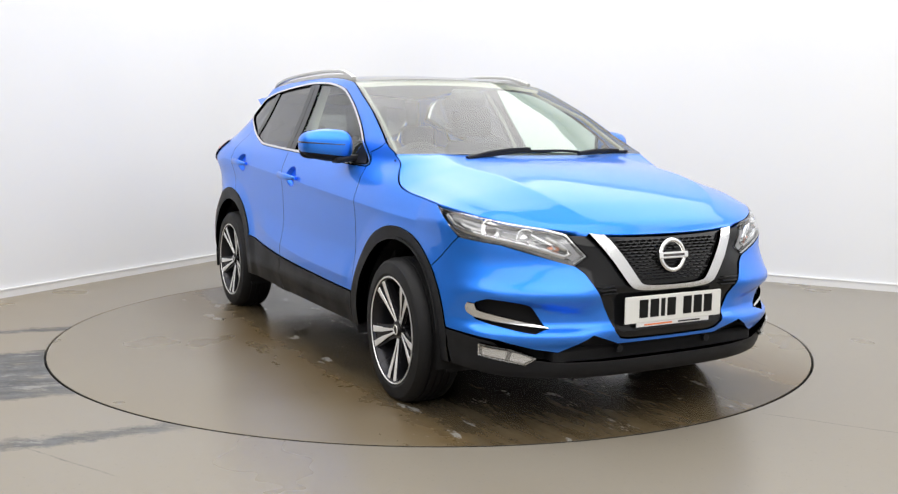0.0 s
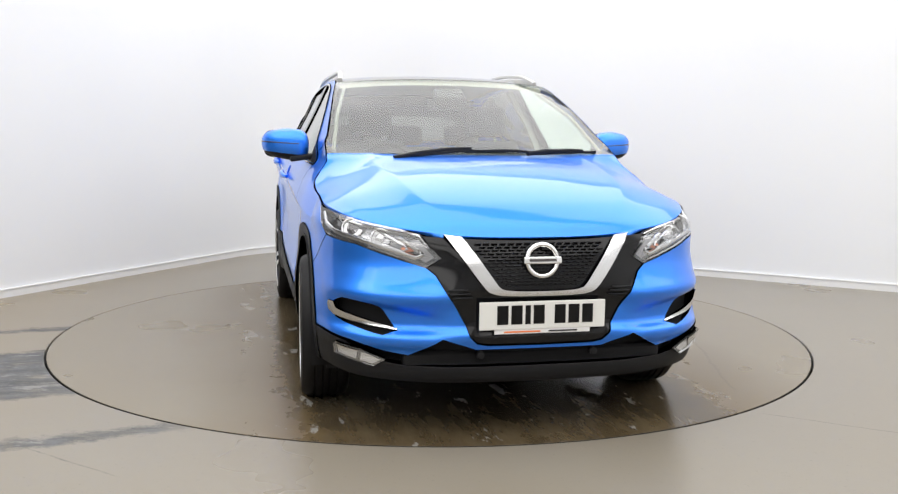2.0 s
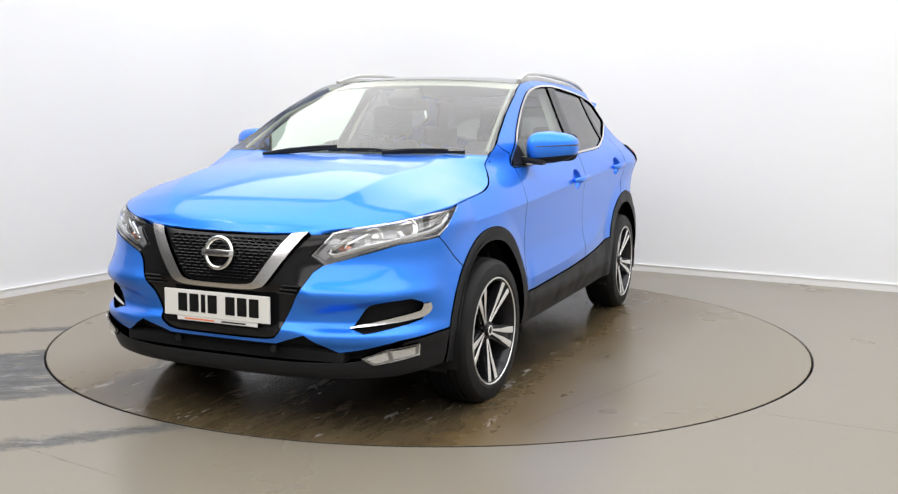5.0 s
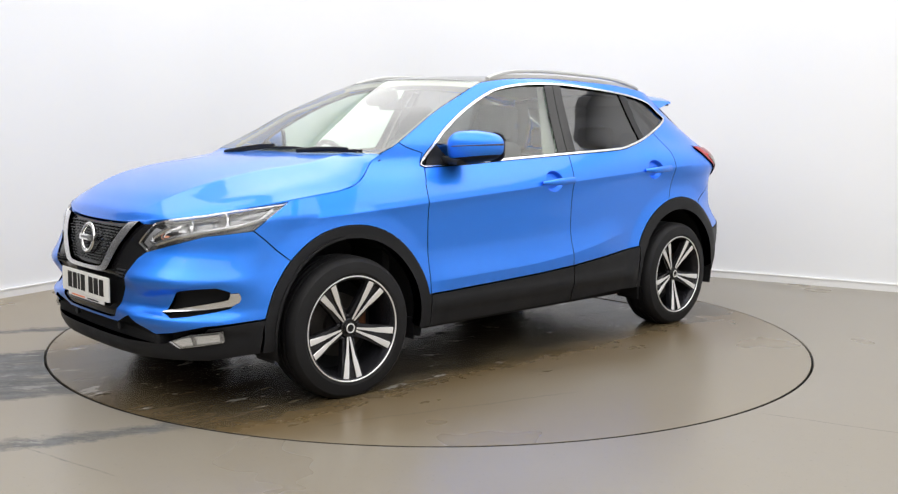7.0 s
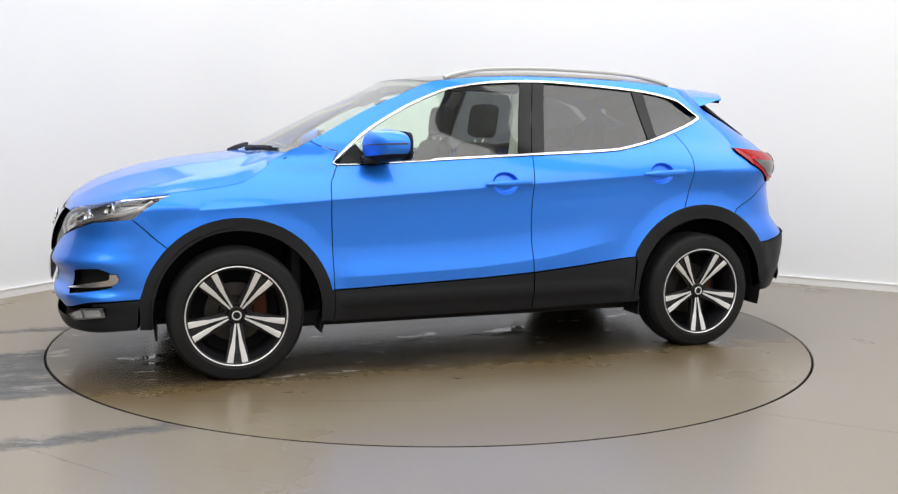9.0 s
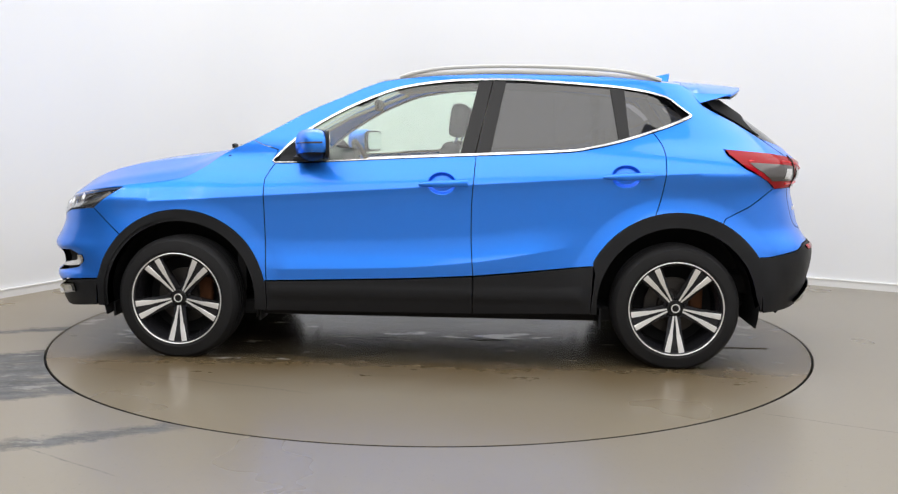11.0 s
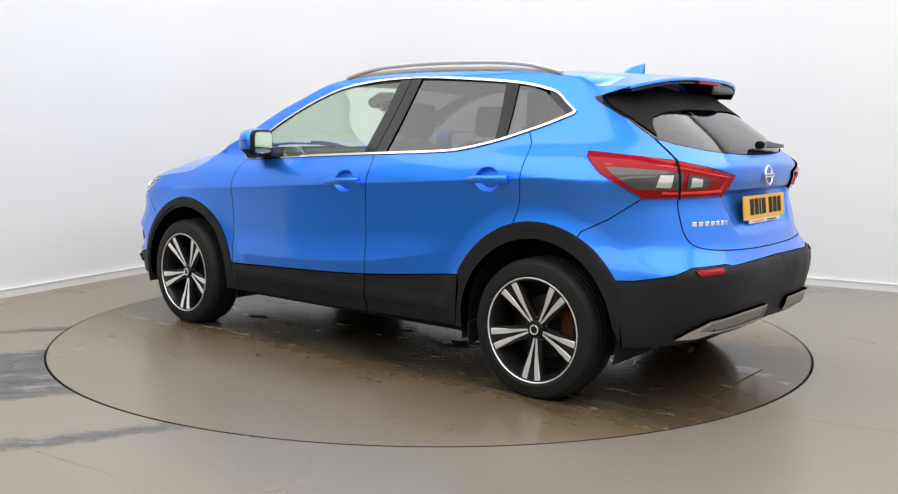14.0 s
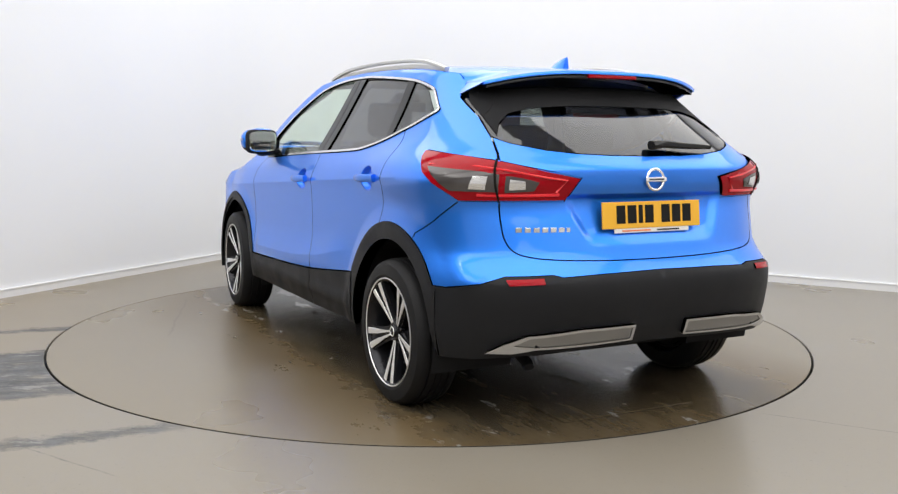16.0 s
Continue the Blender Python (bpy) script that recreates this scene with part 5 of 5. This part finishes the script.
def build_wheel(car):
    """One wheel about its own centre, its face towards +y."""
    tyre_profile = [(0.246, -0.105), (0.275, -0.110), (0.306, -0.106), (0.327, -0.090), (0.334, -0.062), (0.3345, -0.054), (0.328, -0.053), (0.328, -0.045), (0.335, -0.044), (0.336, -0.020), (0.329, -0.019), (0.329, -0.009), (0.336, -0.008), (0.336, 0.008), (0.329, 0.009), (0.329, 0.019), (0.336, 0.020), (0.335, 0.044), (0.328, 0.045), (0.328, 0.053), (0.3345, 0.054), (0.334, 0.062), (0.327, 0.088), (0.313, 0.101), (0.311, 0.1035), (0.306, 0.1045), (0.290, 0.1075), (0.276, 0.1095), (0.262, 0.1105), (0.260, 0.1085), (0.252, 0.107), (0.243, 0.095), (0.243, -0.095)]
    bm = lathe(tyre_profile[:], 72, "y")
    for f in [f for f in bm.faces if len(f.verts) > 4]:
        bm.faces.remove(f)
    wheel = part("wheel", bm, RUBBER, car, "black rubber tyre on an alloy wheel", True)
    # rim: lip and barrel
    bm = lathe([(0.247, 0.096), (0.248, 0.103), (0.243, 0.106), (0.235, 0.103), (0.230, 0.092), (0.216, 0.060), (0.212, -0.09)], 72, "y")
    for f in [f for f in bm.faces if len(f.verts) > 4]:
        bm.faces.remove(f)
    part("rim", bm, ALLOYDARK, wheel, "dark grey alloy rim", True)
    bm = lathe([(0.249, 0.1045), (0.2485, 0.1085), (0.2455, 0.1095), (0.2425, 0.107), (0.2415, 0.104)], 72, "y")
    for f in [f for f in bm.faces if len(f.verts) > 4]:
        bm.faces.remove(f)
    part("rim_lip", bm, ALLOY, wheel, "bright machined rim edge", True)
    bm = lathe([(0.0, -0.04), (0.150, -0.04), (0.150, -0.025), (0.085, -0.02), (0.080, 0.0), (0.0, 0.0)], 48, "y")
    part("brake_disc", bm, STEEL, wheel, "steel brake disc", True)
    bm = rounded_box((0.075, 0.055, 0.15), (-0.120, -0.035, 0.035), 0.02)
    part("brake_caliper", bm, RUST, wheel, "rusty brown brake caliper", True)
    bm = lathe([(0.225, -0.07), (0.0, -0.075)], 40, "y")
    part("wheel_back", bm, DARK, wheel, "")
    # five pairs of spokes
    for k in range(5):
        a = radians(-90 + 72 * k)
        bm = bmesh.new()

        def quad(points, depth, base):
            top = [bm.verts.new(p) for p in points]
            low = [bm.verts.new((p[0], p[1] - depth, p[2])) for p in base]
            bm.faces.new(top)
            for i in range(len(top)):
                j = (i + 1) % len(top)
                bm.faces.new((top[i], low[i], low[j], top[j]))
        # dark body behind the pair
        pts = []
        for r, w, y in ((0.045, 0.030, 0.060), (0.12, 0.038, 0.070), (0.19, 0.052, 0.088), (0.238, 0.064, 0.094)):
            pts.append((r, w, y))
        loop = [(r, y, w) for r, w, y in pts] + [(r, y, -w) for r, w, y in pts[::-1]]
        quad(loop, 0.03, loop)
        bmesh.ops.recalc_face_normals(bm, faces=bm.faces[:])
        bmesh.ops.transform(bm, matrix=Matrix.Rotation(-a, 4, "Y"), verts=bm.verts[:])
        web = part("spoke_web", bm, ALLOYDARK, wheel, "dark grey recess between two spokes")
        for s in (1, -1):
            bm = bmesh.new()
            rows = []
            for r, mid, w, y in ((0.035, 0.0050, 0.0038, 0.070), (0.060, 0.0082, 0.0052, 0.073), (0.10, 0.0138, 0.0072, 0.080), (0.135, 0.0185, 0.0092, 0.086), (0.150, 0.0212, 0.0120, 0.089), (0.20, 0.0308, 0.0146, 0.098), (0.2405, 0.0385, 0.0164, 0.104)):
                c = s * mid
                rows.append([bm.verts.new((r, y - 0.030, c - w * 1.15)), bm.verts.new((r, y - 0.002, c - w)), bm.verts.new((r, y, c - w * 0.86)), bm.verts.new((r, y, c + w * 0.86)), bm.verts.new((r, y - 0.002, c + w)), bm.verts.new((r, y - 0.030, c + w * 1.15))])
            for p, q in zip(rows, rows[1:]):
                for i in range(5):
                    bm.faces.new((p[i], q[i], q[i + 1], p[i + 1]))
            bm.faces.new(rows[0][::-1])
            bm.faces.new(rows[-1])
            bmesh.ops.recalc_face_normals(bm, faces=bm.faces[:])
            bmesh.ops.transform(bm, matrix=Matrix.Rotation(-a, 4, "Y"), verts=bm.verts[:])
            bm.faces.ensure_lookup_table()
            for i, face in enumerate(bm.faces):
                face.material_index = 0 if i < 5 * (len(rows) - 1) and i % 5 in (1, 2, 3) else 1
            spoke = part("spoke", bm, ALLOY, wheel, "bright machined alloy spoke with dark flanks")
            spoke.data.materials.append(ALLOYDARK)
    bm = lathe([(0.0, 0.02), (0.046, 0.02), (0.044, 0.070), (0.040, 0.074), (0.031, 0.074), (0.030, 0.077), (0.026, 0.082), (0.0, 0.083)], 32, "y")
    part("hub_cap", bm, GLOSSBLACK, wheel, "black hub cap with a bright ring", True)
    bm = lathe([(0.024, 0.0835), (0.0225, 0.0855), (0.019, 0.0855), (0.0175, 0.0835)], 28, "y")
    for f in [f for f in bm.faces if len(f.verts) > 4]:
        bm.faces.remove(f)
    part("cap_ring", bm, ALLOY, wheel, "", True)
    for k in range(5):
        a = radians(-54 + 72 * k)
        bm = lathe([(0.0, 0.05), (0.010, 0.05), (0.010, 0.068), (0.006, 0.072), (0.0, 0.072)], 6, "y")
        bmesh.ops.transform(bm, matrix=Matrix.Translation((0.055 * math.cos(a), -0.004, 0.055 * math.sin(a))), verts=bm.verts[:])
        part("wheel_nut", bm, ALLOYDARK, wheel)
    return wheel


def build_wheels(car):
    w = build_wheel(car)
    y = 0.796
    steer, hub = -2.8, 0.3235
    w.matrix_local = pose(FRONT_AXLE + 0.012, y, hub, 0, 0, steer)
    for m in (pose(REAR_AXLE, y, hub), pose(FRONT_AXLE + 0.012, -y, hub, 0, 0, 180 + steer), pose(REAR_AXLE, -y, hub, 0, 0, 180)):
        c = copy_thing(w, m)
        c.parent = car
    # wheel housings
    for ax, r in ((FRONT_AXLE, 0.425), (REAR_AXLE, 0.430)):
        def housing(ax=ax, r=r):
            bm = bmesh.new()
            rows = [[bm.verts.new((ax + r * math.cos(radians(t)), y, HUB_Z + r * math.sin(radians(t)))) for t in range(-15, 196, 6)] for y in (0.50, 0.885)]
            for i in range(len(rows[0]) - 1):
                bm.faces.new((rows[0][i], rows[0][i + 1], rows[1][i + 1], rows[1][i]))
            bm.faces.new(rows[0])
            return bm
        mirrored(housing, "wheel_housing", DARK, car, "black wheel housing")


def build_inside(car):
    part("underbody", rounded_box((3.3, 1.5, 0.08), (0.0, 0, 0.26), 0.02), DARK, car, "dark underbody")
    part("engine_tray", rounded_box((0.5, 1.1, 0.10), (1.88, 0, 0.31), 0.03), DARK, car, "dark engine undertray")
    part("rear_floor", rounded_box((0.55, 1.2, 0.12), (-1.80, 0, 0.42), 0.03), DARK, car, "dark floor behind the rear axle")
    part("exhaust_pipe", sweep([(-1.62, 0.50, 0.300), (-1.85, 0.52, 0.292), (-1.915, 0.53, 0.280), (-1.945, 0.535, 0.262)], 0.046, 0.036, 14), DARK, car, "dark exhaust pipe turned down at its end", True)
    for x in (FRONT_AXLE, REAR_AXLE):
        part("axle_beam", sweep([(x, -0.7, 0.30), (x, 0, 0.27), (x, 0.7, 0.30)], 0.09, 0.07, 8), DARK, car, "dark axle beam")
    for x, y0 in ((0.905, 0.62), (-0.93, 0.66)):
        mirrored(lambda x=x, y0=y0: rounded_box((0.012, 0.16, 0.11), (x, y0 + 0.13, 0.255), 0.004), "mud_flap", CLAD, car, "black mud flap", False)
    mirrored(lambda: rounded_box((0.012, 0.14, 0.08), (1.715, 0.75, 0.245), 0.004), "mud_flap", CLAD, car, "black air deflector", False)
    # linings
    mirrored(lambda: rounded_box((1.58, 0.05, 0.74), (-0.01, 0.755, 0.65), 0.02), "door_lining", TRIM, car, "dark door lining")
    mirrored(lambda: rounded_box((0.60, 0.05, 0.16), (-1.12, 0.745, 0.94), 0.02), "quarter_lining", TRIM, car, "dark lining beside the rear seat")
    part("dashboard", rounded_box((0.42, 1.44, 0.30), (0.80, 0, 0.96), 0.07, 4), TRIM, car, "dark dashboard", True)
    part("dash_top", rounded_box((0.40, 1.36, 0.04), (0.92, 0, 1.085), 0.018, 3, pose(0, 0, 0, 0, 4, 0)), TRIM, car, "dark dashboard top", True)
    part("bulkhead", rounded_box((0.05, 1.5, 0.7), (1.02, 0, 0.70), 0.01), DARK, car, "dark bulkhead")
    part("boot_floor", rounded_box((0.66, 1.15, 0.06), (-1.50, 0, 0.90), 0.01), TRIM, car, "dark boot cover")
    # steering wheel, right-hand drive
    bm = bmesh.new()
    rows = []
    for i in range(36):
        a = 2 * math.pi * i / 36
        rows.append([bm.verts.new(((0.016 * math.sin(b)), (0.178 + 0.016 * math.cos(b)) * math.cos(a), (0.178 + 0.016 * math.cos(b)) * math.sin(a))) for b in np.linspace(0, 2 * math.pi, 8, endpoint=False)])
    for i in range(36):
        for j in range(8):
            bm.faces.new((rows[i][j], rows[(i + 1) % 36][j], rows[(i + 1) % 36][(j + 1) % 8], rows[i][(j + 1) % 8]))
    bm = join_bm(bm, rounded_box((0.05, 0.15, 0.11), (0.01, 0, -0.01), 0.02), rounded_box((0.02, 0.34, 0.035), (0.01, 0, 0), 0.008))
    bmesh.ops.transform(bm, matrix=pose(0.50, -0.37, 1.00, 0, 24, 0), verts=bm.verts[:])
    part("steering_wheel", bm, TRIM, car, "black steering wheel", True)

    def seat(x, y, w, tall, head=True):
        s = part("seat_back", rounded_box((0.13, w, tall), (x - 0.10, y, 0.62 + tall / 2), 0.055, 4, pose(0, 0, 0, 0, -14, 0), taper=0.82), SEAT, car, "black cloth seat back", True)
        part("seat_cushion", rounded_box((0.50, w, 0.16), (x + 0.20, y, 0.56), 0.06, 4), SEAT, s, "", True)
        if head:
            part("headrest", rounded_box((0.10, 0.26, 0.19), (x - 0.20, y, 0.62 + tall + 0.115), 0.045, 4, pose(0, 0, 0, 0, -8, 0)), SEAT, s, "black headrest", True)
            for q in (-0.06, 0.06):
                part("headrest_post", sweep([(x - 0.16, y + q, 0.58 + tall), (x - 0.20, y + q, 0.67 + tall)], 0.012, 0.012, 8), CHROME, s, "steel headrest post")
    seat(0.05, 0.37, 0.50, 0.56)
    seat(0.05, -0.37, 0.50, 0.56)
    for y in (-0.42, 0.0, 0.42):
        s = part("rear_seat_back", rounded_box((0.14, 0.40, 0.52), (-0.92, y, 0.86), 0.05, 4, pose(0, 0, 0, 0, -16, 0)), SEAT, car, "black cloth rear seat back", True)
        part("headrest", rounded_box((0.09, 0.25, 0.14), (-1.03, y, 1.20), 0.04, 4), SEAT, s, "black headrest", True)
    part("inside_mirror", rounded_box((0.03, 0.22, 0.065), (0.36, 0, 1.385), 0.014, 3), TRIM, car, "black inside mirror", True)
    part("camera_box", rounded_box((0.13, 0.17, 0.06), (0.44, 0, 1.425), 0.02, 3, pose(0, 0, 0, 0, 26, 0)), TRIM, car, "black sensor box behind the windscreen", True)
    mirrored(lambda: sweep([(0.98, 0.71, 1.13), (0.64, 0.655, 1.32), (0.24, 0.575, 1.470)], 0.02, 0.02, 8), "pillar_lining", PILLAR, car, "pale pillar lining")
    mirrored(lambda: sweep([(-0.20, 0.77, 1.06), (-0.26, 0.69, 1.28), (-0.34, 0.585, 1.49)], 0.12, 0.03, 8), "pillar_lining", PILLAR, car, "pale pillar lining")
    mirrored(lambda: sweep([(-1.44, 0.63, 1.10), (-1.43, 0.58, 1.28), (-1.30, 0.50, 1.45)], 0.10, 0.03, 8), "pillar_lining", TRIM, car, "dark pillar lining")


def build_small(car):
    badge(car, skin(*fr(0, 0.729)).x + 0.012, 0.729, 0.063, -8)
    badge(car, skin(*bk(0, 1.043)).x - 0.006, 1.043, 0.044, 4)
    number_plate(car, 2.212, 0.513, 0, False, WHITEPLATE)
    number_plate(car, -2.050, 0.895, 6, True, YELLOWPLATE)
    # model name as bars
    y = 0.628
    for k in range(7):
        w = 0.016 if k == 6 else 0.026
        p = skin(*bk(y - w / 2, 0.842))
        n = normal_at(skin, *bk(y - w / 2, 0.842))
        bm = rounded_box((0.005, w, 0.020), (0, 0, 0), 0.0015, 1)
        turn = math.degrees(math.atan2(n.y, n.x))
        bmesh.ops.transform(bm, matrix=pose(p.x + n.x * 0.001, p.y + n.y * 0.001, 0.842, 0, 0, turn), verts=bm.verts[:])
        part("name_bar", bm, CHROME, car, "small chrome bar of the model name")
        y -= w + 0.008
    # wipers
    def on_glass(x, y):
        x += 0.060
        return Vector((x, y, 1.135 + (1.165 - x - 0.095 * (y / 0.72) ** 2) * 0.495))
    for arm, blade in ((((1.150, -0.44), (1.118, -0.30), (1.098, -0.16), (1.092, -0.04)), ((1.128, -0.36), (1.098, -0.10), (1.088, 0.16), (1.092, 0.26))),
                       (((1.130, 0.24), (1.092, 0.36), (1.066, 0.48), (1.052, 0.56)), ((1.110, 0.28), (1.072, 0.44), (1.040, 0.60), (1.028, 0.64)))):
        w = part("wiper", sweep([on_glass(*p) + Vector((0, 0, 0.010)) for p in arm], lambda t: 0.026 - 0.010 * t, lambda t: 0.024 - 0.008 * t, 8), CLAD, car, "black windscreen wiper arm", True)
        part("wiper_blade", sweep([on_glass(*p) for p in blade], 0.014, 0.014, 8), RUBBER, w, "black rubber wiper blade", True)
    arm = [skin(*bk(abs(y), z)) for y, z in ((0.02, 1.175), (0.10, 1.180), (0.22, 1.172), (0.36, 1.168))]
    part("rear_wiper", sweep([Vector((p.x - 0.030, -p.y, p.z + 0.01)) for p in arm], lambda t: 0.05 - 0.03 * t, lambda t: 0.04 - 0.02 * t, 8), GLOSSBLACK, car, "black rear wiper", True)


CAR_OFFSET = (-0.026, 0.003)


def build_car():
    car = new("car")
    tagged(car, "bright blue metallic five-door crossover car on the turntable", "car")
    build_shell(car)
    build_front(car)
    build_top(car)
    build_side_trim(car)
    build_rear_lamps(car)
    build_wheels(car)
    build_inside(car)
    build_small(car)
    return car


CAR = build_car()
for ob in CAR.children_recursive:
    if ob.data and ob.data.materials and ob.data.materials[0] in (GLASS, SCREEN, PRIVACY, REARGLASS, LENS, ROOFGLASS):
        ob.visible_shadow = False


OWNERS = {"door_handle": "front_door rear_door", "front_window": "front_door", "rear_window_glass": "rear_door", "quarter_glass": "body_side", "mirror_foot": "mirror_cap", "mirror_indicator": "mirror_cap",
          "mirror_glass": "mirror_cap", "mirror_bezel": "mirror_cap", "mirror_arm": "mirror_cap", "headlamp_housing": "headlamp", "running_light": "headlamp", "lamp_frost": "headlamp", "lamp_bowl": "headlamp", "lamp_projector": "headlamp", "indicator_bulb": "headlamp",
          "fog_reflector": "fog_lamp", "fog_housing": "fog_lamp", "lamp_centre": "tail_lamp", "lamp_reverse": "tail_lamp", "lamp_bar": "tail_lamp", "lamp_joint": "tail_lamp", "lamp_backing": "tail_lamp", "rear_window": "tailgate", "tailgate_lining": "tailgate", "window_band": "tailgate", "bonnet_seal": "bonnet",
          "rear_wiper": "tailgate", "name_bar": "tailgate", "brake_light": "spoiler", "spoiler_underside": "spoiler", "spoiler_side": "spoiler", "spoiler_fin": "spoiler", "vent_slat": "grille_surround", "grille_chrome": "grille_surround",
          "rail_foot": "roof_rail", "reflector": "rear_bumper", "skid_plate": "bumper_cladding", "skid_edge": "bumper_cladding",  "parking_sensor": "bumper_lip", "bumper_chrome": "front_bumper", "lamp_pocket": "front_bumper"}


def middle(ob):
    co = [v.co for v in ob.data.vertices]
    return sum(co, Vector()) / len(co)


def give_parts(car):
    """Hangs each small part under the part that carries it, on the same side of the car."""
    kinds = {}
    for ob in car.children:
        kinds.setdefault(ob.name.split(".")[0], []).append(ob)
    places = {ob.name: middle(ob) for ob in car.children}
    for kind, owners in OWNERS.items():
        for ob in kinds.get(kind, []):
            pool = [o for k in owners.split() for o in kinds.get(k, [])]
            ob.parent = min(pool, key=lambda o: (places[o.name] - places[ob.name]).length)


give_parts(CAR)


def motions():
    """The plate turns with the car on it."""
    rows = ((0.0, -62.23), (0.5, -63.88), (1.0, -67.38), (1.5, -72.25), (2.0, -78.39), (2.5, -84.09), (3.0, -90.23), (3.5, -95.92), (4.0, -102.04), (4.2, -104.46),
            (6.3, -129.30), (6.5, -131.61), (7.0, -137.69), (7.5, -143.50), (8.0, -149.64), (8.5, -155.26), (9.0, -161.30), (9.2, -163.9), (11.3, -187.70), (11.5, -190.13),
            (12.0, -196.20), (12.5, -201.79), (13.0, -207.99), (13.5, -213.59), (14.0, -219.67), (14.5, -225.32), (15.0, -231.42), (15.5, -237.10), (16.0, -243.27))
    shift = Matrix.Translation((CAR_OFFSET[0], CAR_OFFSET[1], 0))
    walk(CAR, [(t, pose(0, 0, 0, 0, 0, a) @ shift) for t, a in rows])
    walk(TURNTABLE, [(t, pose(0, 0, 0, 0, 0, a)) for t, a in rows])


motions()
